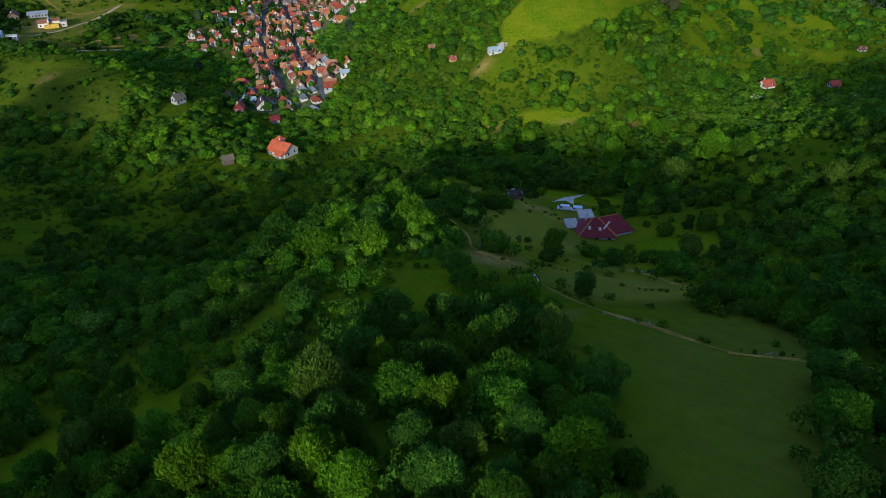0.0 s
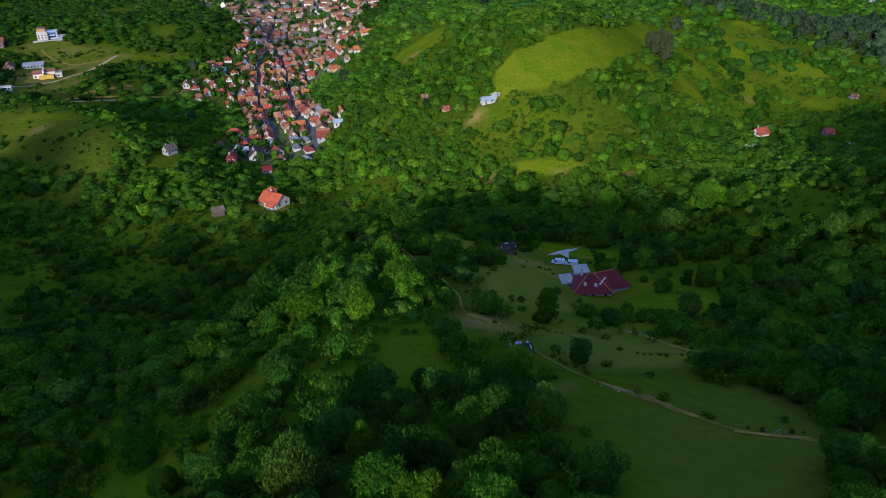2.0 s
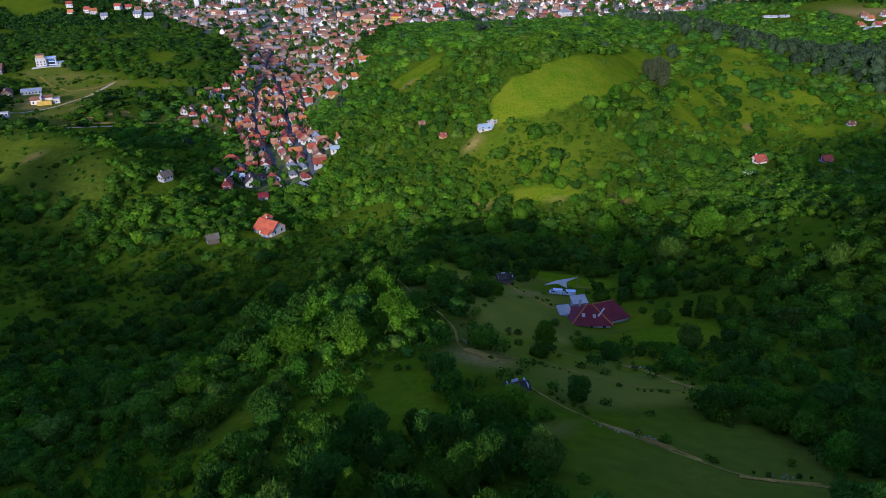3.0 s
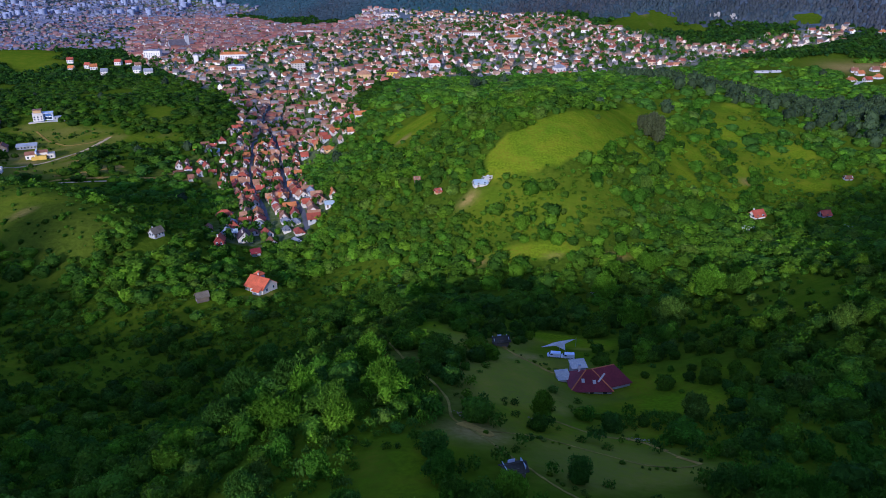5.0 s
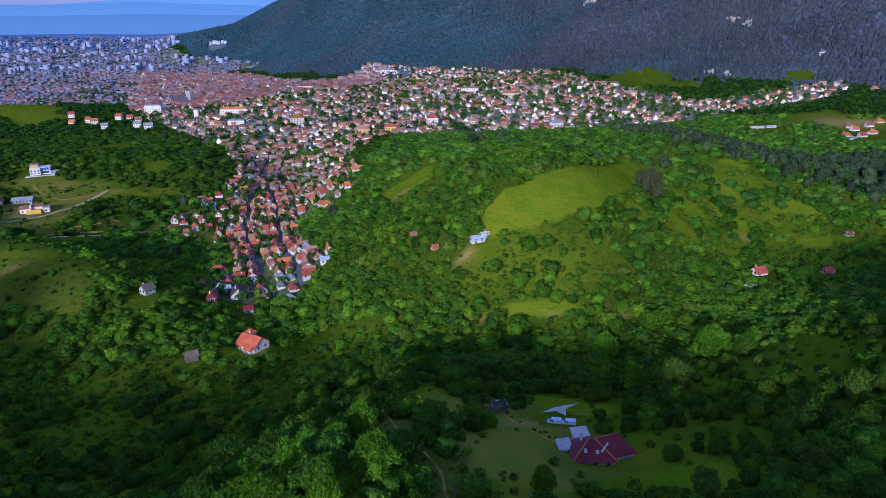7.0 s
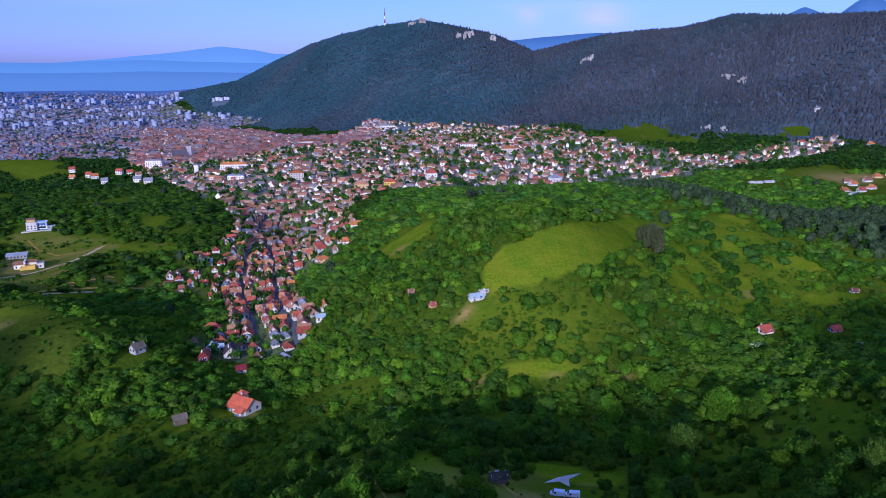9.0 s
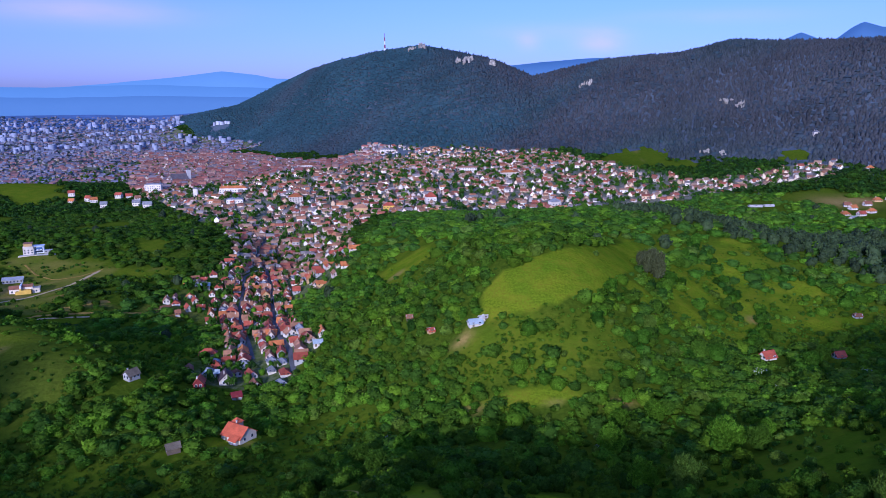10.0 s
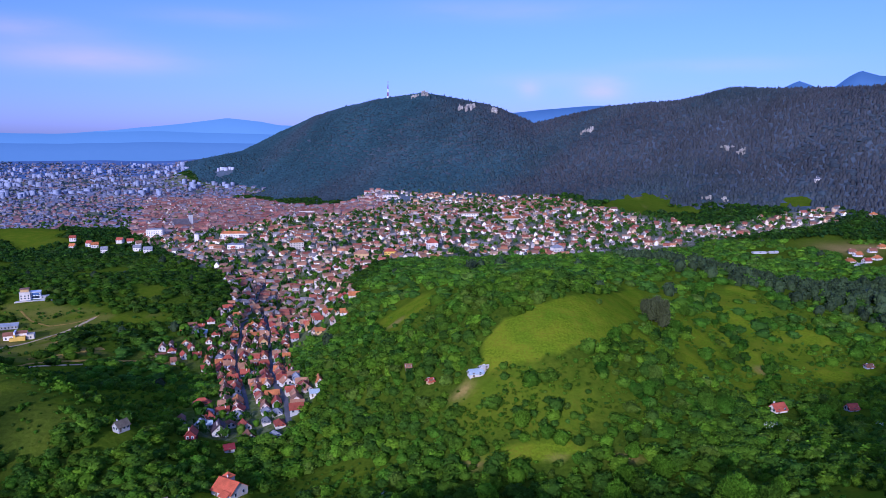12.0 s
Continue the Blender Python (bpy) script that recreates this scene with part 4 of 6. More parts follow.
villa(on_ground(-357, 512, 24, 0.4) @ Matrix.Scale(0.74, 4), "white modern house with blue-tinted glazing bands beside the road", [
    ("wall", (-18, -3, -4, 5, 7, 6.2), WHITE), ("balcony_slab", (-18.4, -6.2, 2.7, 5.4, -3.1, 3.1), WHITE), ("roof_slab", (-18.4, -5.8, 6.55, 5.4, 3.2, 6.9), BLUE_SHEET), ("yellow_storey", (-17, 3.6, 6.55, 2, 6.8, 8.8), YELLOW),
    ("glazing", (-17.4, -3.14, 3.4, 4.4, -2.9, 5.9), BLUE_GLASS), ("glazing", (-17.4, -3.14, 0.2, 4.4, -2.9, 2.4), BLUE_GLASS), ("wall", (8, -5, -4, 18, 1, 3.0), WALLS[0]), ("garden_wall", (5.5, -8.6, -4, 18, -8.2, 1.4), WALLS[0])])
for x, y, turn, n in ((-392, 590, 118, 12),):
    house("chalet", on_ground(x, y, turn, 0.3), n, 8, 3.0, 2.8, WOOD, ROOFS[2], "dark wooden house with a brown roof behind the villas", storeys=1, per_side=3, category="chalet")
house("chalet", on_ground(-430, 640, 12, 0.3), 11, 9, 4.2, 3.6, WOOD, ROOFS[2], "dark wooden chalet half hidden on the hillside", storeys=1, per_side=3, category="chalet")
house("cottage", on_ground(178, 396, 15, 0.0), 5, 4.4, 1.5, 2.0, WALLS[2], ROOFS[1], "small cottage with a dark red roof behind trees", chimneys=0, category="cottage", per_side=1)


# ---- the town ----
def town_prototypes():
    kinds = []
    looks = [(0, 0, "white house with an orange tiled roof"), (1, 1, "cream house with a red tiled roof"), (2, 2, "grey house with a brown tiled roof"), (0, 1, "white house with a dark red tiled roof"),
             (3, 0, "ochre house with an orange tiled roof"), (4, 3, "pink house with a weathered tiled roof"), (0, 3, "white house with a weathered tiled roof"), (0, 4, "white house with a grey sheet roof"), (1, 0, "cream house with an orange tiled roof"), (2, 1, "grey house with a red tiled roof")]
    sizes = [(7.4, 6.2, 1.8, 2.7), (8.0, 6.0, 2.1, 2.7), (6.4, 5.4, 1.7, 2.4), (9.2, 6.0, 1.8, 2.7), (7.4, 6.2, 2.5, 2.8)]
    for i, (w, r, label) in enumerate(looks):
        l, b, h, rise = sizes[i % 5]
        kinds.append(house("house", pose(0, 0, -900), l, b, h, rise, WALLS[w], ROOFS[r], label + " in the old town", gable=i % 4 != 3, storeys=2 if h > 5 else 1, chimneys=1 if i % 5 == 1 else 0, group="town houses", per_side=2, door=False, plain=True))
    return kinds


rng = np.random.default_rng(7)
HOUSE_SPOTS = []
kinds, used = town_prototypes(), set()
axis_turn = 18
spots = []


def add_spot(x, y, turn, gap):
    if all((x - p) ** 2 + (y - q) ** 2 > gap * gap for p, q, _ in spots):
        spots.append((x, y, turn))


# rows of houses along the streets, then the yards behind them
for way in (STREET_EAST, STREET_WEST):
    for side in (-1, 1):
        for back, gap in ((5.0, 5.4), (11.4, 6.0)):
            for (ax, ay), (bx, by) in zip(way, way[1:]):
                d = math.hypot(bx - ax, by - ay)
                for k in np.arange(0, d, 6.9):
                    if rng.random() < 0.93:
                        o = side * (back + rng.uniform(-0.7, 0.7))
                        add_spot(ax + (bx - ax) * k / d - (by - ay) / d * o, ay + (by - ay) * k / d + (bx - ax) / d * o, math.degrees(math.atan2(by - ay, bx - ax)), gap)
gxy = [(x + rng.uniform(-3.5, 3.5), y + rng.uniform(-3.5, 3.5)) for y in np.arange(402, 884, 7.6) for x in np.arange(-330, -80, 8.2)]
for x, y in gxy:
    add_spot(x, y, axis_turn + 95, 6.9)
spots = np.array(spots)
loose = ((spots[:, 0] < -195) & (spots[:, 1] < 690)) | ((spots[:, 1] < 560) & (spots[:, 0] < -150)) | ((spots[:, 0] > -150) & (spots[:, 1] > 590) & (spots[:, 1] < 640))
far_out = ~off_way(spots[:, 0], spots[:, 1], 17)
keep = in_town(spots[:, 0], spots[:, 1]) & off_way(spots[:, 0], spots[:, 1], 4.0) & (np.hypot(spots[:, 0] + 138, spots[:, 1] - 405) > 10) & (np.hypot(spots[:, 0] + 226, spots[:, 1] - 616) > 8) & (rng.random(len(spots)) < np.where(far_out, 0.95, 0.86 + 0.3 * wobble(spots[:, 0], spots[:, 1], 25, 3)) - 0.28 * (loose & ~far_out))
spots = spots[keep]
spots = spots[np.argsort(spots[:, 1])]
near_houses, more_houses = spots[:288], spots[288:, :2]
for i, (x, y, turn) in enumerate(near_houses):
    k = int(rng.choice(len(kinds), p=[0.11, 0.12, 0.14, 0.11, 0.05, 0.14, 0.14, 0.07, 0.05, 0.07]))
    if y < 475 and rng.random() < 0.5:
        k = int(rng.choice((2, 5, 6, 7, 7, 9)))
    m = pose(x, y, float(land(x, y)) + 0.3, 0, 0, turn + rng.choice([0, 90, 0, 180, 90]) + rng.normal(0, 6))
    HOUSE_SPOTS.append((x, y))
    if k not in used:
        kinds[k].matrix_basis = m
        used.add(k)
        ob = kinds[k]
    else:
        ob = copy_thing(kinds[k], m)
    ob.scale = (rng.uniform(0.62, 1.12), rng.uniform(0.68, 1.05), rng.uniform(0.7, 1.08))
for k in set(range(len(kinds))) - used:
    x, y = more_houses[k]
    kinds[k].matrix_basis = pose(x, y, float(land(x, y)) + 0.3, 0, 0, axis_turn)
HOUSE_SPOTS = np.array(HOUSE_SPOTS)


def joined_houses(name, xy, size, label, roofs, windows=True, flat=False, tall=(0, 0), dim=1.0, plain_walls=False):
    """Many small houses far off as one object: walls, pitched or flat roofs, windows."""
    r = np.random.default_rng(len(xy))
    V, F, M, C, base = [], [], [], [], 0
    wall_colours = np.array([(0.90, 0.78, 0.60), (0.78, 0.62, 0.42), (0.60, 0.51, 0.42), (0.70, 0.48, 0.27), (0.78, 0.58, 0.44), (0.94, 0.84, 0.68)])
    if plain_walls:
        wall_colours[:] = (0.66, 0.65, 0.66)
    z = land(xy[:, 0], xy[:, 1])
    for (x, y), g in zip(xy, z):
        l, w = size * r.uniform(0.7, 1.6), size * r.uniform(0.55, 0.9)
        h, rise = r.choice([1.9, 2.3, 2.6, 4.6]) * (size / 9) ** 0.8, w * r.uniform(0.46, 0.66)
        if flat:
            h, rise = r.uniform(*tall), 0
        a = math.radians(axis_turn) + r.choice([0, math.pi / 2, 0]) + r.normal(0, 0.45)
        c, s = math.cos(a), math.sin(a)
        p, q, e = l / 2, w / 2, 0.5
        v = [(-p, -q, -4), (p, -q, -4), (p, q, -4), (-p, q, -4), (-p, -q, h), (p, -q, h), (p, q, h), (-p, q, h)]
        f, m = [(0, 1, 5, 4), (1, 2, 6, 5), (2, 3, 7, 6), (3, 0, 4, 7)], [0] * 4
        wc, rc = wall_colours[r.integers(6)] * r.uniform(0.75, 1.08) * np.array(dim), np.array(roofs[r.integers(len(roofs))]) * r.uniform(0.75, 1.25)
        col = [wc] * 8
        if flat:
            f, m = f + [(8, 9, 10, 11)], m + [1]
            v += [(-p, -q, h + 0.02), (p, -q, h + 0.02), (p, q, h + 0.02), (-p, q, h + 0.02)]
            col += [rc] * 4
        else:
            v += [(-p, 0, h + rise * 0.96), (p, 0, h + rise * 0.96)]
            f, m = f + [(4, 8, 7, 7), (5, 6, 9, 9)], m + [0, 0]
            col += [wc] * 2
            o, k = len(v), 0.15
            v += [(-p - e, -q - e, h - k), (p + e, -q - e, h - k), (p + e, 0, h + rise), (-p - e, 0, h + rise), (p + e, q + e, h - k), (-p - e, q + e, h - k)]
            f, m = f + [(o, o + 1, o + 2, o + 3), (o + 3, o + 2, o + 4, o + 5)], m + [1, 1]
            col += [rc] * 6
        if windows:
            floors = max(1, int(h / 3))
            n = max(2, int(l / 4))
            for fl in range(floors):
                for i in range(n):
                    xc, zc = -p + l * (i + 0.5) / n, 1.6 + 3 * fl
                    for sy in (-1, 1):
                        o, yq = len(v), sy * (q + 0.05)
                        v += [(xc - 0.55, yq, zc - 0.7), (xc + 0.55, yq, zc - 0.7), (xc + 0.55, yq, zc + 0.7), (xc - 0.55, yq, zc + 0.7)]
                        f, m, col = f + [(o, o + 1, o + 2, o + 3)], m + [2], col + [(1, 1, 1)] * 4
        v = np.array(v)
        V.append(np.c_[x + c * v[:, 0] - s * v[:, 1], y + s * v[:, 0] + c * v[:, 1], g + v[:, 2]])
        F.append(np.array(f) + base)
        M += m
        C += col
        base += len(v)
    V, F, M = np.concatenate(V), np.concatenate(F), np.array(M)
    # triangles were written as quads with a doubled corner: split all into triangles
    tri = np.concatenate([F[:, [0, 1, 2]], F[F[:, 2] != F[:, 3]][:, [0, 2, 3]]])
    mi = np.concatenate([M, M[F[:, 2] != F[:, 3]]])
    return tagged(mesh_from(name, V, tri, [TOWN_WALL, TOWN_ROOF, GLASS], mat_index=mi, colours=np.array(C)), label, "houses", kind="stuff")


TILE = [(0.54, 0.215, 0.080), (0.42, 0.125, 0.060), (0.33, 0.155, 0.080), (0.47, 0.275, 0.145), (0.42, 0.195, 0.090), (0.34, 0.275, 0.215)]
jit = lambda n, s: rng.uniform(-s, s, n)
gxx, gyy = np.meshgrid(np.arange(-980, 580, 12.3), np.arange(845, 2150, 13.2))
bx, by = gxx.ravel() + jit(gxx.size, 6.0), gyy.ravel() + jit(gxx.size, 6.0)
sel = inside(bx, by, list(TOWN_EDGE)) & off_way(bx, by, 6) & (rng.random(bx.size) < np.where((by > 1250) & (bx < -230), 0.9, 0.70 - 0.10 * (bx > 120) - 0.55 * wobble(bx, by, 38, 9)))
OLD_TOWN = np.c_[bx[sel], by[sel]]
joined_houses("strip_houses", more_houses, 6.4, "crowded small white and cream houses with brown tiled roofs", TILE, dim=1.05)
near_town = (OLD_TOWN[:, 1] < 1250) | (OLD_TOWN[:, 0] > -230)
joined_houses("town_houses", OLD_TOWN[near_town], 6.9, "white and cream town houses with orange and brown tiled roofs", TILE, dim=1.16)
joined_houses("old_town_houses", OLD_TOWN[~near_town], 10.5, "crowded old town houses under reddish-brown tiled roofs", [(0.46, 0.185, 0.105), (0.38, 0.13, 0.08), (0.34, 0.16, 0.10), (0.44, 0.24, 0.155), (0.30, 0.23, 0.20)], dim=(0.80, 0.78, 0.78))
gr, gb = np.meshgrid(np.arange(1520, 4150, 20.0), np.radians(np.arange(-47, -8, 0.36)))
cr, cb = gr.ravel() + jit(gr.size, 10), gb.ravel() + jit(gr.size, 0.003)
cx, cy = cr * np.sin(cb), 40 + cr * np.cos(cb)
sel = in_town(cx, cy) & ~inside(cx, cy, list(TOWN_EDGE)) & (rng.random(cx.size) < 0.92 - 0.55 * ((cr - 2600) / 1500).clip(0, 1)) & (wobble(cx, cy, 52, 7) < 0.45)
CITY = np.c_[cx[sel], cy[sel]]
# From here on dim paints distance haze into the walls as blue.
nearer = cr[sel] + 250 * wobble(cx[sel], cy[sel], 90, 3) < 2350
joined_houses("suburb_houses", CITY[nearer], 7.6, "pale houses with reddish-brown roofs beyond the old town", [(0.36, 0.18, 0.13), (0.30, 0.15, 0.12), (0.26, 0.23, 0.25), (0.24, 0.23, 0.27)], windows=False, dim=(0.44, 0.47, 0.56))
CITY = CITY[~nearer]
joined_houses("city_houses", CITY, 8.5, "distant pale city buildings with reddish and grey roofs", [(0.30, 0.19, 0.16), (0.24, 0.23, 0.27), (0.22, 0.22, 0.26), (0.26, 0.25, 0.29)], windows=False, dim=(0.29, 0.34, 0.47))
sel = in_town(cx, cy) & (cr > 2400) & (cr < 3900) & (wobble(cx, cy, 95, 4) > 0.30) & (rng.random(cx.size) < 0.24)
joined_houses("apartment_blocks", np.c_[cx[sel], cy[sel]] + 9, 13.0, "distant pale concrete apartment blocks tinted blue with haze", [(0.36, 0.37, 0.42)], windows=False, flat=True, tall=(9, 20), dim=(0.54, 0.58, 0.69), plain_walls=True)
joined_houses("spur_houses", np.array([(-962.0, 2664), (-948, 2668), (-934, 2664), (-922, 2672), (-910, 2668)]), 11.0, "pale buildings on the low wooded spur", [(0.40, 0.38, 0.38)], windows=False, flat=True, tall=(8, 12), dim=(0.8, 0.82, 0.9), plain_walls=True)


# ---- buildings that stand out in the town ----
house("house", on_ground(-133, 404, 114, 0.3), 8.5, 8.0, 3.0, 3.6, WALLS[0], DARK_TILE, "white house with a tall dark gable at the town's foot", storeys=1, per_side=2)
house("house", on_ground(-142, 408, 20, 0.3), 7.0, 4.6, 2.8, 1.2, WALLS[0], BLUE_SHEET, "white house with a low pale blue roof at the town's foot", storeys=1, per_side=3, chimneys=0)
house("house", on_ground(-121, 384, 30, 0.3), 4.6, 4.2, 1.8, 1.8, WALLS[2], DARK_RED, "small house with a dark red roof below the town", storeys=1, per_side=1, chimneys=0)
house("house", on_ground(-142, 390, 100, 0.3), 6.0, 5.0, 2.8, 2.6, DARK_RED, ROOFS[1], "red-painted house with a red roof at the town's foot", per_side=2)
house("house", on_ground(-226, 616, 20, 0.3), 9.0, 7.0, 3.0, 1.6, WALLS[0], BLUE_SHEET, "white house with a pale turquoise sheet roof in the town", per_side=2, chimneys=0)
house("house", on_ground(-90, 433, 20, 0.3), 5.0, 4.2, 2.2, 1.4, WALLS[0], BLUE_SHEET, "small house with a pale blue sheet roof at the town's edge", per_side=2, chimneys=0)
CIVIC = "large buildings in the town"
for x, y, turn, l, w, h, rise, wall, roof, label in (
        (-224, 1792, 3, 34, 11, 6, 3, WALLS[0], ROOFS[4], "long white building at the foot of the mountain"),
        (-140, 885, 12, 17, 10, 8, 3.5, WALLS[3], ROOFS[3], "ochre building with a weathered roof in the town"),
        (-108, 898, 12, 14, 9, 7, 3, YELLOW, ROOFS[1], "yellow building with a red roof in the town"),
        (-62, 948, 18, 13, 10, 8, 5, WALLS[0], ROOFS[1], "tall white house with a steep red roof"),
        (-541, 1223, 10, 26, 14, 14, 1.5, WALLS[0], ROOFS[4], "big white block with a flat grey roof"),
        (-367, 1109, 8, 40, 11, 8, 3, WALLS[0], ROOFS[0], "long white school with an orange roof"),
        (-337, 1027, 8, 22, 14, 5, 1.5, WALLS[0], ROOFS[4], "low white hall with a grey sheet roof"),
        (-245, 996, 20, 18, 10, 9, 3, WALLS[1], ROOFS[0], "cream building with an orange roof in the town"),
        (88, 910, 30, 13, 9, 8, 3, WALLS[0], ROOFS[4], "white building with a grey roof beside the woods"),
        (-20, 1180, 5, 26, 11, 9, 2, WALLS[0], ROOFS[3], "white apartment house with a weathered roof"),
        (40, 1120, 12, 22, 10, 8, 3, WALLS[1], ROOFS[0], "cream building with an orange roof below the mountain"),
        (-300, 1300, 25, 34, 12, 10, 3, WALLS[0], ROOFS[2], "long white building with a brown roof in the old town"),
        (560, 1313, 0, 10, 8, 5, 3, WALLS[0], ROOFS[4], "white house alone in the woods under the mountain"),
        (568, 1145, 10, 9, 7, 4, 3, WALLS[0], ROOFS[0], "white house with an orange roof at the woods' edge")):
    house("civic_building" if l > 12 else "house", on_ground(x, y, turn, 0.3), l, w, h, rise, wall, roof, label, gable=False, storeys=max(1, int(h / 2.9)), per_side=max(3, int(l / 3.5)), door=False, plain=True, category="building" if l > 12 else "house", group=CIVIC if l > 12 else "", chimneys=1)


for x, y, turn, l, roof in ((-653, 1172, 20, 13, 1), (-606, 1136, -10, 12, 1), (-590, 1122, 30, 14, 0), (-547, 1070, 15, 13, 4), (-572, 1165, 0, 14, 1), (-548, 1150, 25, 13, 1), (-497, 1068, 10, 15, 4), (-520, 1120, 35, 12, 3), (-468, 1040, 15, 16, 4), (-618, 1110, 5, 11, 0)):
    house("house", on_ground(x, y, turn, 0.8), l * 0.72, 7.5, 4.8, 3.6, WALLS[0], ROOFS[roof], "white two-storey house with a red roof" if roof < 4 else "white house with a grey roof", storeys=2, per_side=3, door=False, plain=True, chimneys=0, group="villas on the far slope")


for x, y, turn, l, wall, roof, label in ((431, 906, 20, 11, 0, 0, "white house with an orange roof beyond the hill"), (404, 868, 12, 13, 1, 0, "long cream house with an orange roof beyond the hill"), (421, 866, 15, 10, 0, 1, "white house with a red roof beyond the hill"),
                                         (441, 884, 30, 12, 0, 0, "white house with an orange tiled roof beyond the hill"), (486, 960, 5, 12, 3, 0, "ochre house with an orange roof on the bare bank"), (461, 934, 10, 11, 0, 2, "white house with a brown roof on the bare bank"),
                                         (434, 926, -15, 9, 0, 2, "small white house with a brown roof beyond the hill"), (398, 836, 25, 9, 2, 4, "grey house with a grey sheet roof beyond the hill"), (506, 970, 20, 10, 0, 0, "white house with an orange roof on the bare bank")):
    house("house", on_ground(x, y, turn, 0.3), l * 0.8, 6.5, 2.4, 2.9, WALLS[wall], ROOFS[roof], label, gable=l < 12, storeys=1, per_side=3, door=False, plain=True, chimneys=1, group="hamlet beyond the hill")
for x, y, turn, l in ((326, 922, 8, 16), (344, 928, 12, 12)):
    house("greenhouse", on_ground(x, y, turn, 0.2), l, 5, 1.3, 1.0, WALLS[2], SHEET, "long low greenhouse with a pale roof below the hill", storeys=1, per_side=1, door=False, plain=True, chimneys=0, category="greenhouse", group="greenhouses")


def church(x, y, turn):
    """A great grey church: a long nave under a steep roof and a square tower."""
    ob = thing("church", on_ground(x, y, turn), "great grey stone church with a steep dark roof and tower", "church")
    part("nave", walls_mesh(30, 12, 8, 9, True), WALLS[2], ob)
    bm = bmesh.new()
    for s in (-1, 1):
        slab(bm, [(-15.5, s * 6.7, 7.2), (15.5, s * 6.7, 7.2), (15.5, 0, 17.6), (-15.5, 0, 17.6)], 0.4)
    part("roof", bm, CHURCH_ROOF, ob)
    tower = part("tower", box(bmesh.new(), -21, -3.5, -4, -14, 3.5, 24, 0.2), WALLS[2], ob)
    bm = bmesh.new()
    bmesh.ops.create_cone(bm, segments=4, radius1=5.4, radius2=0.3, depth=5, cap_ends=True, matrix=pose(-17.5, 0, 26.4, 0, 0, 45))
    part("spire", bm, CHURCH_ROOF, tower)
    for i in range(5):
        for s in (-1, 1):
            part("window", box(bmesh.new(), -11.5 + 5.2 * i, s * 6 - 0.1, 2, -10 + 5.2 * i, s * 6 + 0.1, 7), GLASS, ob)


church(-568, 1392, 215)
house("tower", on_ground(-421, 1099, 10), 6, 6, 15, 2, WALLS[0], ROOFS[4], "white square tower above the trees", gable=False, chimneys=0, storeys=2, per_side=1, door=False, plain=True, category="tower")


# ---- trees ----
def cube_ball(n=3):
    """A ball of six curved square grids."""
    V, F, at = [], [], {}
    def vid(p):
        k = tuple(np.round(p, 5))
        if k not in at:
            at[k] = len(V)
            V.append(np.array(p) / np.linalg.norm(p))
        return at[k]
    g = np.linspace(-1, 1, n + 1)
    for ax in range(3):
        for sgn in (-1, 1):
            for i in range(n):
                for j in range(n):
                    f = []
                    for a, b in ((g[i], g[j]), (g[i + 1], g[j]), (g[i + 1], g[j + 1]), (g[i], g[j + 1])):
                        p = [0, 0, 0]
                        p[ax], p[(ax + 1) % 3], p[(ax + 2) % 3] = sgn, a, b
                        f.append(vid(p))
                    F.append(f if sgn > 0 else f[::-1])
    return np.array(V), np.array(F)


def as_triangles(f):
    f = np.asarray(f)
    return np.concatenate([f[:, [0, 1, 2]], f[:, [0, 2, 3]]])


def sprays(r, c, n, leaf, loose, slim=0.0):
    """Small three-cornered leaf sprays at the places c that face about n."""
    n = n + r.normal(0, loose, n.shape)
    n /= np.linalg.norm(n, axis=1)[:, None]
    a = np.cross(n, r.normal(0, 1, n.shape))
    a /= np.linalg.norm(a, axis=1)[:, None]
    b = np.cross(n, a)
    k = leaf * r.uniform(0.55, 1.35, (len(c), 1))
    a, b = a * k, b * k * r.uniform(0.6, 1.0, (len(c), 1))
    if slim:
        # a share of them are slender shoots that point out and up
        shoot = np.flatnonzero(r.random(len(c)) < slim)
        up = n[shoot] * 0.7 + (0, 0, 0.6) + r.normal(0, 0.35, (len(shoot), 3))
        up /= np.linalg.norm(up, axis=1)[:, None]
        side = np.cross(up, r.normal(0, 1, up.shape))
        side /= np.linalg.norm(side, axis=1)[:, None]
        a[shoot], b[shoot] = up * k[shoot] * 1.7, side * k[shoot] * 0.40
    v = np.stack([c - a * 0.6 - b * 0.6, c + a - b * 0.25, c - a * 0.2 + b], 1).reshape(-1, 3)
    return v, np.arange(len(v)).reshape(-1, 3)


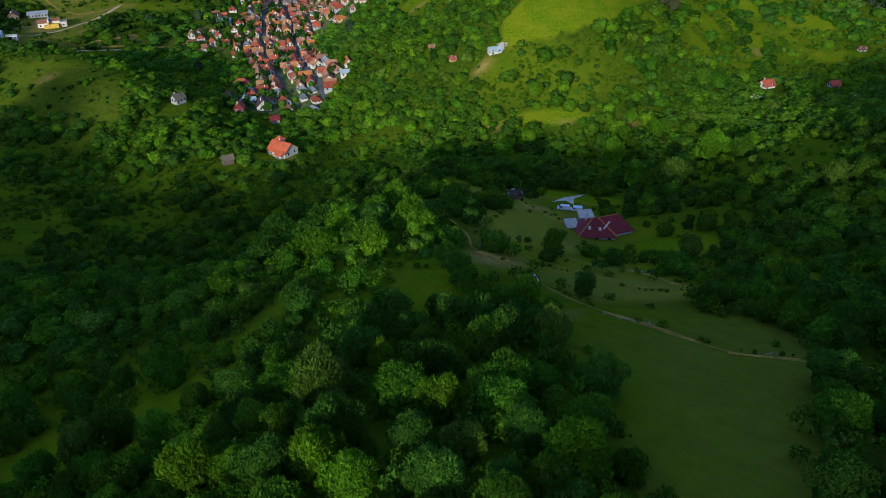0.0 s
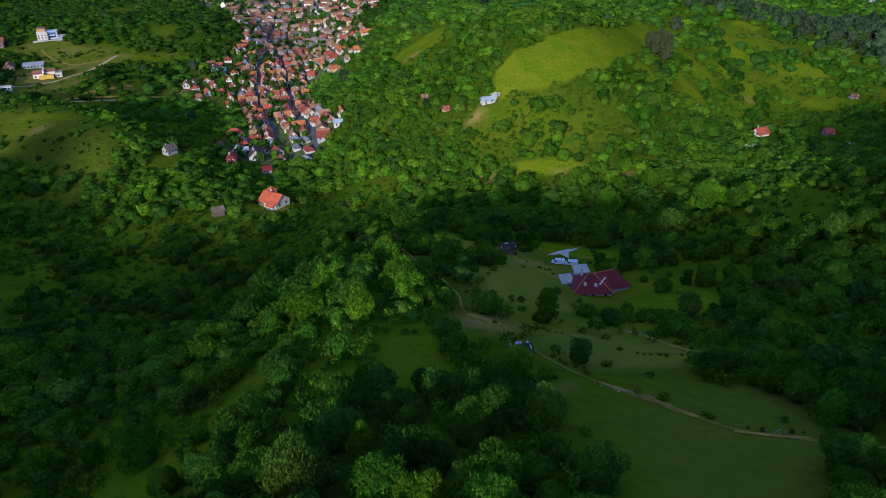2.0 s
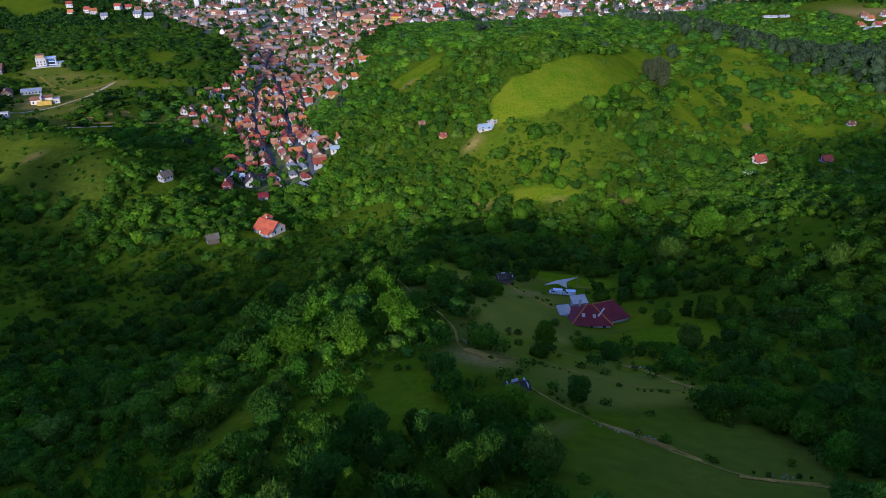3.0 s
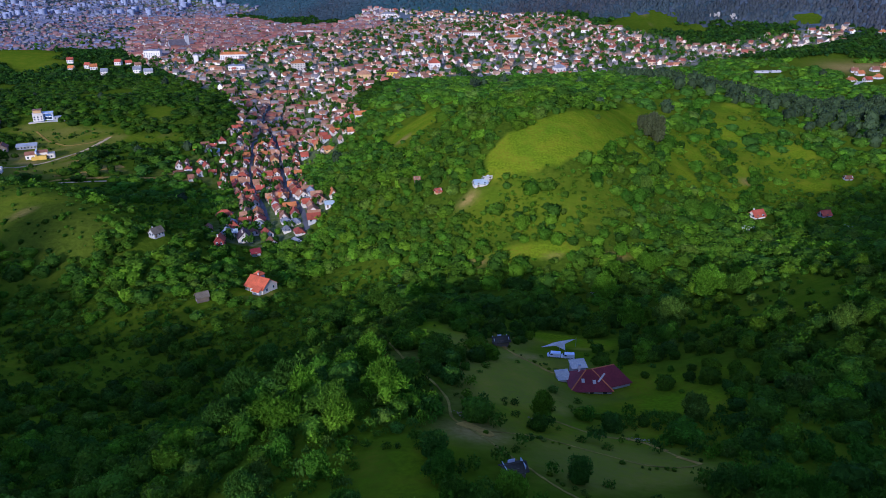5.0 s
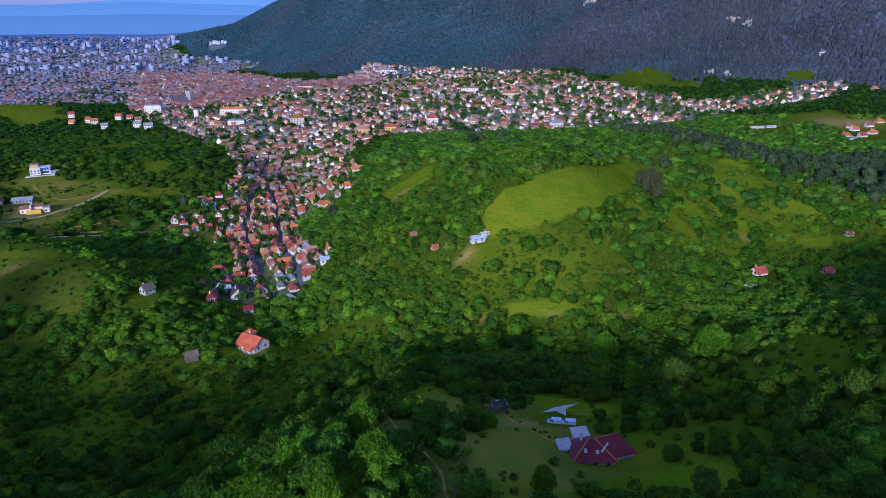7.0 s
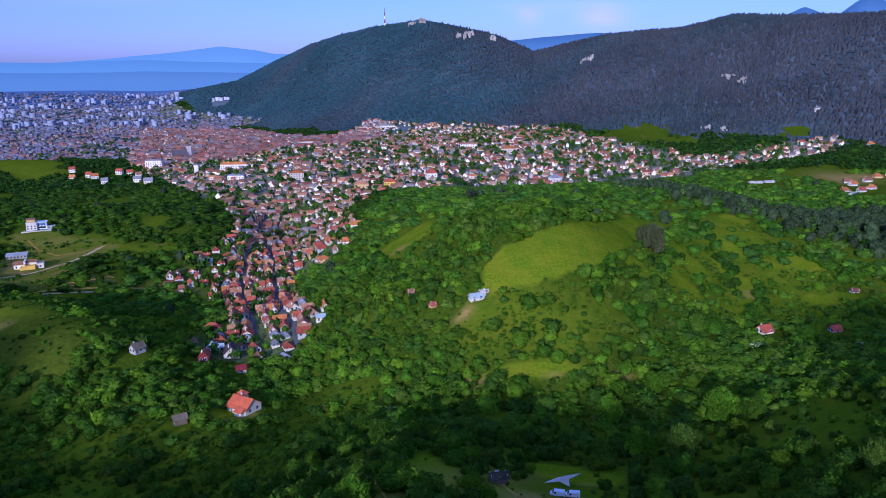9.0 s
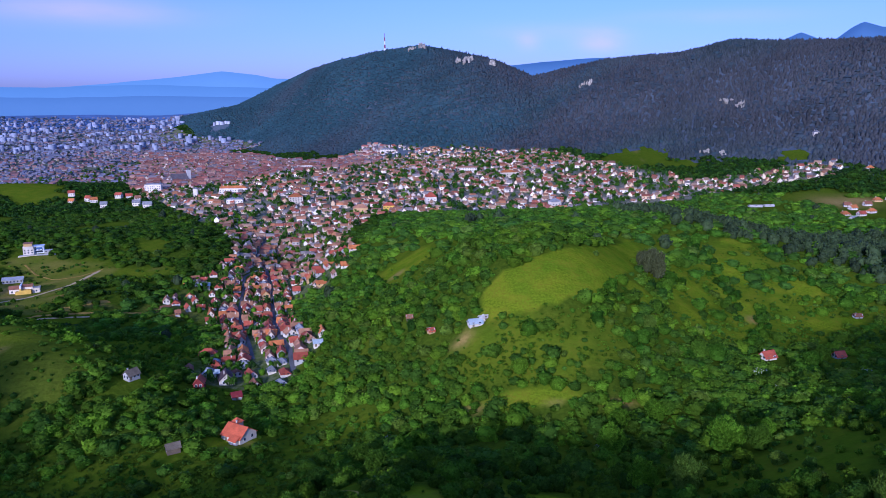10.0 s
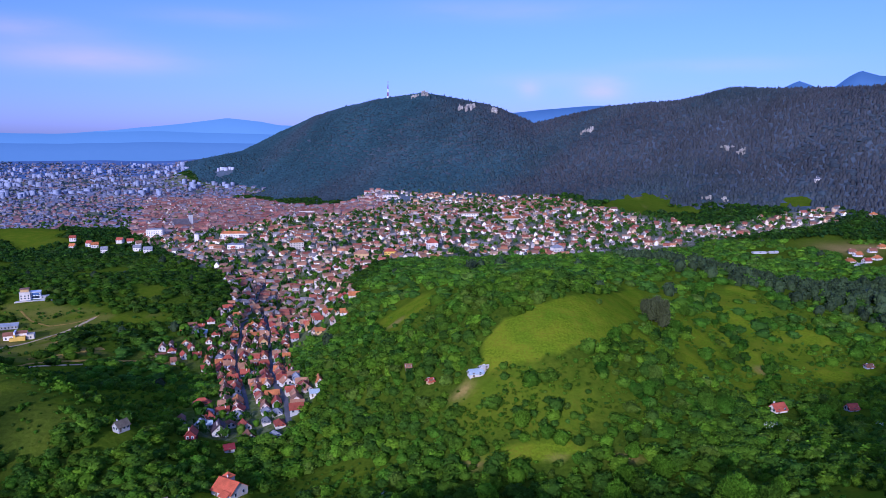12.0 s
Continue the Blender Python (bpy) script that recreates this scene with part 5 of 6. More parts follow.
def crown(r, leaves, leaf, lobes=12, tall=1.0, fine=3, loose=0.5, skirt=0.55, fuzz=1.10, bough=(0.24, 0.42), slim=0.0, uneven=0.0, core=(0.90, 0.98)):
    """A lumpy crown of leaf sprays over rounded boughs, about 1 wide to each side, that comes down to the ground all round."""
    turn = np.arange(lobes) * 2.4 + r.normal(0, 0.35, lobes)
    rise = r.uniform(-0.35, 1.0, lobes)
    out = np.sqrt((1 - rise ** 2).clip(0.05)) * r.uniform(0.48, 0.70, lobes)
    mid = np.c_[out * np.cos(turn), out * np.sin(turn), rise * r.uniform(0.42, 0.66, lobes)]
    mid *= r.uniform(1 - uneven, 1 + uneven, (lobes, 1))
    size = r.uniform(*bough, lobes)
    mid[0], size[0] = (0.05, 0, 0.0), 0.66 - 0.4 * (bough[1] < 0.4) * bough[1]
    k = r.choice(lobes, leaves * 5, p=size ** 2 / (size ** 2).sum())
    n = r.normal(0, 1, (leaves * 5, 3))
    n[:, 2] = n[:, 2] * 0.9 + 0.25
    n /= np.linalg.norm(n, axis=1)[:, None]
    c = mid[k] + n * size[k][:, None] * r.uniform(0.94, fuzz, (len(k), 1))
    deep = (np.linalg.norm(c[:, None] - mid[None], axis=2) / size[None] < 0.93).any(1)
    keep = np.flatnonzero(~deep & (c[:, 2] > -skirt - 0.15))[:leaves]
    v, f = sprays(r, c[keep], n[keep], leaf, loose, slim)
    if fine:
        cv, cf = cube_ball(fine)
        along = cv @ mid.T
        inner = size ** 2 - ((mid ** 2).sum(1) - along ** 2)
        reach = np.where(inner > 0, along + np.sqrt(inner.clip(0)), 0.3).max(1) * r.uniform(*core, len(cv))
        cv = cv * reach[:, None]
        low = cv[:, 2] < -0.05
        wide = np.hypot(cv[:, 0], cv[:, 1])
        cv[low, :2] *= (0.72 / wide[low].clip(0.35))[:, None] * r.uniform(0.8, 1.0, (low.sum(), 1))
        cv[low, 2] = -skirt - 0.25 * (wide[low] < 0.5)
        f = np.concatenate([f, as_triangles(cf) + len(v)])
        v = np.concatenate([v, cv])
    return v * (1, 1, tall), f


def bush(r, leaves, leaf, inner=0.45, loose=0.6):
    """A low bush of leaf sprays alone."""
    n = r.normal(0, 1, (leaves, 3))
    n[:, 2] = np.abs(n[:, 2])
    n /= np.linalg.norm(n, axis=1)[:, None]
    return sprays(r, n * r.uniform(inner, 0.95, (leaves, 1)) * (1, 1, 0.8) + r.normal(0, 0.1, (leaves, 3)), n, leaf, loose)


def treetop(r, rings, sides=6):
    """The top of a far tree, from rings of width and height up to a tip."""
    turn = np.arange(sides) * 6.2832 / sides + r.normal(0, 0.18, sides)
    V = []
    for wide, high in rings:
        k = wide * r.uniform(0.80, 1.15, sides)
        V += list(np.c_[k * np.cos(turn), k * np.sin(turn), high + r.normal(0, 0.08, sides)])
    V.append((r.normal(0, 0.12), r.normal(0, 0.12), 1.0))
    F = []
    for o in range(0, (len(rings) - 1) * sides, sides):
        F += [f for i in range(sides) for f in ((o + i, o + (i + 1) % sides, o + sides + (i + 1) % sides), (o + i, o + sides + (i + 1) % sides, o + sides + i))]
    o = (len(rings) - 1) * sides
    F += [(o + i, o + (i + 1) % sides, o + sides) for i in range(sides)]
    return np.array(V), np.array(F)


def trunk_mesh(r, high, thick):
    """A tapered trunk with a few limbs."""
    V, F = [], []
    def limb(p, q, r0, r1):
        p, q = np.array(p, float), np.array(q, float)
        d = (q - p) / np.linalg.norm(q - p)
        a = np.cross(d, (0.3, 0.9, 0.2))
        a /= np.linalg.norm(a)
        b = np.cross(d, a)
        o = len(V)
        for e, rad in ((p, r0), (q, r1)):
            for k in range(6):
                V.append(e + rad * (a * math.cos(k * 1.0472) + b * math.sin(k * 1.0472)))
        F.extend([(o + k, o + (k + 1) % 6, o + 6 + (k + 1) % 6, o + 6 + k) for k in range(6)])
    limb((0, 0, -0.8), (0.1, 0, high * 0.45), thick, thick * 0.7)
    limb((0.1, 0, high * 0.44), (0.15, 0.1, high * 0.85), thick * 0.7, thick * 0.2)
    for k in range(4):
        t = r.random() * 6.283
        limb((0.1, 0, high * r.uniform(0.3, 0.5)), (1.8 * math.cos(t), 1.8 * math.sin(t), high * r.uniform(0.55, 0.75)), thick * 0.4, thick * 0.12)
    return V, F


TINTS = np.array([(1.0, 1.0, 1.0), (1.45, 1.34, 0.8), (0.72, 0.80, 1.3), (1.3, 1.08, 1.8), (0.85, 1.0, 0.9), (1.3, 1.34, 0.8)])
TINT_SHARE = [0.34, 0.10, 0.22, 0.06, 0.18, 0.10]


def tree_kind(seed, leaves, leaf, wide, tall, trunk_high, tint, label, name="tree", mat=LEAF):
    """A tree as a thing, kept aside until it is copied to its places: returns it with its foot at z = 0."""
    r = np.random.default_rng(seed)
    ob = thing(name, pose(0, 0, -900), label, "tree" if name != "bush" else "bush", "trees on the near slopes")
    v, f = crown(r, leaves, leaf / wide, 30, tall, 5, 0.7, fuzz=1.4, bough=(0.14, 0.31), slim=0.75, skirt=0.38, uneven=0.24, core=(0.68, 0.90))
    v = v * wide + (0, 0, trunk_high + wide * tall * 0.42)
    # Tint raised to stand in for sky fill in the shaded near woods.
    mesh_from("crown", v, f, [mat], ob, colours=np.tile(np.asarray(tint) * (1.2 if tint[1] < 1.2 else 1.08), (len(v), 1)), smooth=True)
    tv, tf = trunk_mesh(r, trunk_high + wide * tall * 0.9, 0.14 + 0.03 * wide)
    mesh_from("trunk", tv, tf, [BARK], ob)
    return ob


def place_tree(kind, x, y, scale, turn):
    m = pose(x, y, ground_z(x, y) - 0.15, 0, 0, turn)
    if kind.matrix_basis.translation.z < -800:
        kind.matrix_basis = m
        kind.scale = (scale,) * 3
        return kind
    ob = copy_thing(kind, m)
    ob.scale = (scale * random.uniform(0.9, 1.1), scale * random.uniform(0.9, 1.1), scale * random.uniform(0.88, 1.15))
    return ob


def scatter(name, variants, x, y, wide, tall, tint, mat, label, lift=0.0, kind="stuff", category="woods"):
    """Many trees as one object."""
    r = np.random.default_rng(len(x))
    which = r.integers(len(variants), size=len(x))
    z = land(x, y) + lift
    V, F, C, base = [], [], [], 0
    for i, (v, f) in enumerate(variants):
        k = np.flatnonzero(which == i)
        a = r.random(len(k)) * 6.283
        c, s = np.cos(a)[:, None], np.sin(a)[:, None]
        w, t = wide[k][:, None], tall[k][:, None]
        P = np.stack([x[k][:, None] + w * (c * v[:, 0] - s * v[:, 1]), y[k][:, None] + w * (s * v[:, 0] + c * v[:, 1]), z[k][:, None] + t * v[:, 2]], -1)
        V.append(P.reshape(-1, 3))
        F.append((f[None] + (base + np.arange(len(k)) * len(v))[:, None, None]).reshape(-1, 3))
        C.append(np.repeat(tint[k], len(v), 0))
        base += len(k) * len(v)
    return tagged(mesh_from(name, np.concatenate(V), np.concatenate(F), [mat], colours=np.concatenate(C), smooth=True), label, category, kind=kind)


def clear_of(x, y, gap):
    """True away from the single houses and the town."""
    ok = np.ones(len(x), bool)
    for hx, hy, g in ((-104, 335, 9), (-124, 313, 5), (-168, 369, 7), (-1, 377, 7), (142, 389, 8), (217, 456, 6), (-23, 389, 4), (-36, 412, 4), (33, 190, 13), (24, 198, 7), (26, 216, 7), (25, 228, 8),
                      (6, 120, 4.5), (-1, 136, 6), (6.4, 217, 4), (-133, 402, 8), (-142, 388, 6), (-121, 382, 5), (-90, 431, 5), (-404, 672, 15), (-400, 655, 12), (-350, 568, 19), (-356, 508, 21), (178, 394, 6), (465, 945, 30), (486, 958, 18), (335, 922, 22), (-936, 2655, 32), (-168, 362, 7), (-378, 595, 11), (-430, 636, 6), (-653, 1166, 18), (-606, 1130, 20), (-590, 1115, 20), (-547, 1064, 18), (-560, 1150, 24), (-497, 1060, 18), (-520, 1112, 16), (-468, 1033, 16), (-224, 1775, 34), (425, 865, 26), (443, 900, 26)):
        ok &= np.hypot(x - hx, (y - hy) * 0.8 + 0.8) > g + gap
    return ok & ~in_town(x, y)


def apart_from_standing_out(x, y, share):
    """True where no tree of STANDING_OUT spreads its crown."""
    ok = np.ones(len(x), bool)
    for px, py, _, size in STANDING_OUT:
        ok &= np.hypot(x - px, y - py) > share * 3.1 * size
    return ok


def field(x0, x1, y0, y1, step, seed):
    r = np.random.default_rng(seed)
    a, b = np.meshgrid(np.arange(x0, x1, step), np.arange(y0, y1, step))
    return a.ravel() + r.uniform(-step, step, a.size) * 0.45, b.ravel() + r.uniform(-step, step, a.size) * 0.45, r


def tints_for(r, n):
    t = TINTS[r.choice(len(TINTS), n, p=TINT_SHARE)]
    return t * r.uniform(0.85, 1.15, (n, 1)) * (1, 1, 1)


def in_view(x, y, half=37.0):
    return (np.abs(np.degrees(np.arctan2(x + 2, y - 8))) < half + 12 * (y < 170)) & (y > 36)


PINE_KIND = tree_kind(31, 900, 0.45, 2.7, 1.7, 2.0, np.array((1.15, 0.80, 0.70)), "dark brownish pine in a clump beside the bright meadow", mat=NEEDLE)
LOOKS = ((3.2, 1.0, 1.6, 0, "leafy green broadleaf tree on the slope"), (3.5, 0.95, 1.5, 4, "broad dark green tree in the woods"), (2.8, 1.25, 1.8, 1, "yellow-green young tree catching the light"),
         (3.3, 1.05, 1.8, 2, "dark bluish-green tree with a dense crown"), (3.1, 1.1, 1.6, 3, "pale grey-green tree with a loose crown"), (3.1, 1.0, 1.4, 5, "bright green rounded tree"))
KINDS = [tree_kind(1 + i, 4600, 0.20, wide, tall, high, TINTS[t], label) for i, (wide, tall, high, t, label) in enumerate(LOOKS)]
FAR_KINDS = [tree_kind(11 + i, 1300, 0.32, wide, tall, high, TINTS[t], label) for i, (wide, tall, high, t, label) in enumerate(LOOKS)]
# a dark clump of pines on the meadow's edge
for x, y, s in ((98, 463, 0.9), (101, 467, 1.0), (104, 462, 0.85), (107, 478, 0.95), (103, 474, 0.9), (96, 468, 0.8)):
    place_tree(PINE_KIND, x, y, s * 1.75, random.uniform(0, 360))
# trees that stand out: x, y, kind, size
STANDING_OUT = ((-21, 75, 4, 1.35), (-6.6, 69, 2, 0.95), (-1.4, 83, 4, 0.5), (-18.2, 60, 2, 1.05), (-34, 63, 2, 1.1), (7.5, 59, 5, 1.12), (-14, 56.5, 5, 0.9), (12.2, 58.5, 5, 0.62), (-61, 83, 4, 1.2), (-57, 86, 0, 1.15), (-0.6, 65, 5, 0.5), (-3.4, 61, 4, 0.8), (-30, 74, 0, 0.7),
                (-37, 121, 5, 0.4), (50.5, 298, 5, 1.9), (56, 313, 5, 1.6), (71, 317, 5, 1.5), (76, 321, 0, 1.2), (54, 262, 5, 1.6), (65, 254, 4, 1.9), (86, 282, 5, 2.2), (95, 276, 0, 1.4), (102, 288, 5, 1.1), (48, 166, 4, 1.0), (99, 209, 4, 1.4), (90, 227, 0, 0.9),
                (13.8, 159, 2, 1.0), (-27, 294, 5, 1.3), (-32, 264, 0, 1.6), (-21, 301, 5, 1.3), (-43, 292, 0, 1.4), (-52, 266, 3, 1.3), (-54, 240, 0, 1.6), (-26, 180, 5, 1.5), (-19, 153, 5, 1.65), (-37, 160, 5, 1.4), (-38, 147, 5, 1.45), (-25, 138, 2, 1.15), (-30, 170, 5, 1.3), (-44, 152, 5, 1.2), (-28, 147, 0, 1.2),
                (-73, 245, 3, 1.6), (-63, 192, 3, 1.7), (-58, 163, 3, 1.35), (-46, 178, 3, 1.4), (64, 437, 4, 0.55), (18.7, 345, 2, 1.2), (62, 330, 5, 1.1), (158, 380, 1, 1.4), (165, 386, 0, 1.5), (104, 376, 0, 1.5), (113, 378, 1, 1.4), (77, 372, 1, 1.3), (82, 385, 4, 1.2),
                (90, 405, 0, 1.1), (107, 451, 0, 1.1), (112, 465, 1, 1.2), (127, 503, 0, 1.2), (135, 520, 1, 1.2), (150, 549, 1, 1.3), (142, 456, 0, 1.2), (151, 490, 1, 1.1))
for x, y, k, size in STANDING_OUT:
    place_tree((KINDS if y < 100 else FAR_KINDS)[k], x, y, size, random.uniform(0, 360))
tx, ty, r = field(-170, 170, 40, 165, 5.2, 21)
ok = in_view(tx, ty) & clear_of(tx, ty, 2) & off_way(tx, ty, 4.0) & (r.random(tx.size) < 0.9 - 0.5 * scrub(tx, ty)) & (meadow(tx, ty) < 0.25) & apart_from_standing_out(tx, ty, 0.9)
tx, ty = tx[ok], ty[ok]
order = np.argsort(np.hypot(tx, ty))
singles, rest = order[:255], order[255:]
for i in singles:
    k = int(r.choice(6, p=[0.33, 0.30, 0.02, 0.31, 0.02, 0.02]))
    place_tree((KINDS if ty[i] < 92 else FAR_KINDS)[k], float(tx[i]), float(ty[i]), float(r.uniform(0.55, 1.02)), float(r.uniform(0, 360)))

def several(shape, n, seed, *how, **more):
    return [shape(np.random.default_rng(seed + i), *how, **more) for i in range(n)]


fine = several(crown, 6, 20, 380, 0.14, 14, 0.95)
mid = several(crown, 8, 40, 270, 0.16, 13, 0.95)
far_mid = several(crown, 10, 50, 96, 0.22, 12, 0.95, 2)
lo = several(crown, 10, 60, 44, 0.27, 10, 0.95, 2)
small = several(bush, 6, 70, 110, 0.20)
tiny = several(bush, 8, 80, 30, 0.42)
clump = several(bush, 6, 130, 26, 0.48)
canopy_far = several(treetop, 10, 140, ((1.0, -0.3), (0.62, 0.62)))
spire = several(treetop, 10, 95, ((0.8, -0.4), (0.62, 0.35)), 5)

ux, uy, ru = field(-170, 170, 40, 170, 3.3, 31)
ok = in_view(ux, uy) & clear_of(ux, uy, 1) & off_way(ux, uy, 2.2) & (meadow(ux, uy) < 0.35) & (ru.random(ux.size) < 0.95 - 0.25 * scrub(ux, uy))
ux, uy = ux[ok], uy[ok]
w = 0.9 + 1.3 * ru.random(ux.size) ** 1.5
scatter("understorey", small, ux, uy, w, w * ru.uniform(0.9, 1.5, ux.size), tints_for(ru, ux.size), LEAF, "green saplings and bushes between the near trees", w * 0.6, category="bushes")


def woods(x, y, r, full=0.95):
    """Which places carry a tree: dense woods with gaps, loose bushes on the scrub, none on the meadows."""
    gaps = (0.95 + 0.5 * wobble(x, y, 19, 6) + 0.25 * wobble(x, y, 7, 1)).clip(0.4, 1)
    s, m = scrub(x, y), meadow(x, y)
    return r.random(np.shape(x)) < full * gaps * (1 - s * np.where(wobble(x, y, 17, 4) + 0.5 * wobble(x, y, 6, 9) < 0.02, 0.82, 0.0)) * (1 - m.clip(0, 1)) ** 1.5


mx, my, r2 = field(-330, 330, 120, 490, 4.5, 22)
ok = in_view(mx, my) & clear_of(mx, my, 1.5) & off_way(mx, my, 2.4) & woods(mx, my, r2) & apart_from_standing_out(mx, my, 0.8) & ((my > 165) | (np.abs(mx) > 170))
mx, my = np.r_[mx[ok], tx[rest]], np.r_[my[ok], ty[rest]]
nearby, beyond = my < 185, my > 280
w = 1.3 + 2.7 * r2.random(mx.size) ** 1.5
w *= 1 - np.where(my > 280, 0.5, 0.25) * scrub(mx, my) * (r2.random(mx.size) < 0.75)
w *= np.where(beyond, 1.36, 1.1)
high, tone = w * r2.uniform(0.75, 1.12, mx.size) * np.where(beyond, 0.8, 1.0), tints_for(r2, mx.size)
# Extra brightness in the near_woods tint replaces fill light missing from the shade.
for k, name, shapes in ((nearby, "near_woods", fine), (~nearby & ~beyond, "woodland_trees", mid), (beyond, "slope_woods", far_mid)):
    scatter(name, shapes, mx[k], my[k], w[k], high[k], tone[k] * ((1.2, 1.2, 1.2) if name == "near_woods" else (1.1, 1.03, 0.9)), LEAF, "green broadleaf trees and bushes covering the slopes", w[k] * (0.3 if name == "slope_woods" else 0.5))
fx, fy, r3 = field(-620, 620, 490, 1000, 7.3, 23)
ok = in_view(fx, fy) & clear_of(fx, fy, 2) & ~round_hill_top(fx, fy, 4.0) & off_way(fx, fy, 3.5) & woods(fx, fy, r3)
fx, fy = fx[ok], fy[ok]
pine = ((fx > 112) & (fy > 596 - 0.95 * (fx - 157).clip(-30, 110)) & (fy < 740) & (r3.random(fx.size) < 0.72)) | (r3.random(fx.size) < 0.012)
w = 2.4 + 3.2 * r3.random(fx.size) ** 1.4
# Far left trees get a darker tint in place of the shade there.
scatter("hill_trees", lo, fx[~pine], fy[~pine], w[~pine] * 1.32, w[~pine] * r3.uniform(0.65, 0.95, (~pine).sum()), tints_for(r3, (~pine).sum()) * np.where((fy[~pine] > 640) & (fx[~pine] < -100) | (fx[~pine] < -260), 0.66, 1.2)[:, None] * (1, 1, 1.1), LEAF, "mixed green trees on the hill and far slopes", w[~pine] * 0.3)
n = int(pine.sum())
scatter("pine_trees", several(crown, 6, 150, 90, 0.24, 12, 1.0, 2, 0.8), fx[pine], fy[pine], w[pine] * 1.02, w[pine] * 1.25, np.array((0.95, 0.90, 0.75)) * r3.uniform(0.7, 1.25, (n, 1)), NEEDLE, "dark pines along the crest of the hill", w[pine] * 0.75)
# shrubs in and round the meadows
sx, sy, r4 = field(-330, 330, 55, 520, 3.6, 24)
edge = meadow(sx, sy)
ok = in_view(sx, sy) & clear_of(sx, sy, 0) & ~round_hill_top(sx, sy, 3.0) & off_way(sx, sy, 1.8) & (((edge > 0.05) & (edge < 0.7) & (r4.random(sx.size) < 0.35)) | ((edge >= 0.7) & (r4.random(sx.size) < np.where(sy < 100, 0.02, np.where(sy < 265, 0.09, 0.035))) & (np.hypot(sx - 48, sy - 432) > 42)) | ((edge <= 0.05) & (r4.random(sx.size) < 0.18 + 0.3 * scrub(sx, sy) * (sy > 300) - 0.4 * (np.hypot((sx - 32) / 46, (sy - 358) / 26) < 1))))
sx, sy = sx[ok], sy[ok]
w = r4.uniform(0.5, 1.5, sx.size)
for k, name, shapes in ((sy < 200, "near_shrubs", small), (sy >= 200, "shrubs", tiny)):
    scatter(name, shapes, sx[k], sy[k], w[k], w[k] * r4.uniform(0.7, 1.1, k.sum()), tints_for(r4, int(k.sum())), LEAF, "low green shrubs along the meadow edges", 0.3, category="shrubs")
# fine scrub on the grassy slopes: below the bright meadow and in the valley before the town
low_scrub = several(bush, 8, 180, 26, 0.34)
for name, area, step, tone, seed in (("hillside_scrub", (-20, 235, 325, 560), 2.2, (1.25, 1.15, 0.7), 44), ("valley_scrub", (-235, -20, 165, 330), 2.5, (1.15, 0.98, 0.9), 45)):
    bx_, by_, r13 = field(*area, step, seed)
    thick = np.where((by_ < 385) & (bx_ < 90), 0.55, 0.16) + 0.5 * wobble(bx_, by_, 11, 3) + 0.3 * wobble(bx_, by_, 31, 8)
    ok = (scrub(bx_, by_) > 0.25) & (meadow(bx_, by_) < 0.5) & clear_of(bx_, by_, 0) & ~round_hill_top(bx_, by_, 1.0) & (r13.random(bx_.size) < thick)
    bx_, by_ = bx_[ok], by_[ok]
    w = 0.75 + 1.3 * r13.random(bx_.size) ** 2
    scatter(name, low_scrub, bx_, by_, w, w * r13.uniform(0.6, 1.1, bx_.size), np.array(tone) * r13.uniform(0.8, 1.2, (bx_.size, 1)), LEAF, "fine green scrub on the grassy slope", 0.1, category="scrub")
# loose bushes on the western meadows and the terrace
bx_, by_, r14 = field(-415, -180, 335, 665, 3.4, 46)
ok = (meadow(bx_, by_) > 0.3) & clear_of(bx_, by_, 1) & off_way(bx_, by_, 2.2) & (r14.random(bx_.size) < 0.10 + 0.55 * (wobble(bx_, by_, 21, 3) - 0.25).clip(0, 1))
bx_, by_ = bx_[ok], by_[ok]
w = 0.6 + 1.9 * r14.random(bx_.size) ** 2
scatter("meadow_bushes", lo, bx_, by_, w, w * r14.uniform(0.7, 1.0, bx_.size), tints_for(r14, bx_.size), LEAF, "loose green bushes on the western meadows", w * 0.3, category="bushes")
# trees among the houses
hx, hy, r5 = field(-900, 560, 400, 1900, 12.5, 25)
ok = in_town(hx, hy) & off_way(hx, hy, 4) & (hy < 2200) & (r5.random(hx.size) < np.where((hy > 1250) & (hx < -230), 0.26, 0.58 + 0.10 * (hx > 120) + 0.45 * wobble(hx, hy, 38, 9)))
hx, hy = hx[ok], hy[ok]
w = r5.uniform(2.0, 5.0, hx.size)
# Blue is raised in the leaf tint for the haze over the town.
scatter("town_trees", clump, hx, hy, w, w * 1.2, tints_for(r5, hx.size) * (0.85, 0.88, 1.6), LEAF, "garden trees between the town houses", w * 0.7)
gx_, gy_, r8 = field(-330, -80, 396, 900, 8.5, 28)
ok = in_town(gx_, gy_) & off_way(gx_, gy_, 3) & (r8.random(gx_.size) < 0.5 + 0.25 * (gx_ < -195))
gx_, gy_ = gx_[ok], gy_[ok]
w = r8.uniform(1.4, 3.2, gx_.size)
scatter("garden_trees", lo, gx_, gy_, w, w * 1.2, tints_for(r8, gx_.size), LEAF, "green garden trees between the nearest town houses", w * 0.8)
ex, ey, r12 = field(-2600, -300, 1500, 3600, 21, 43)
ok = in_town(ex, ey) & ~inside(ex, ey, list(TOWN_EDGE)) & (r12.random(ex.size) < 0.35 + 0.3 * wobble(ex, ey, 80, 5)) & (np.degrees(np.arctan2(ex, ey - 40)) > -40)
ex, ey = ex[ok], ey[ok]
w = r12.uniform(4, 8, ex.size)
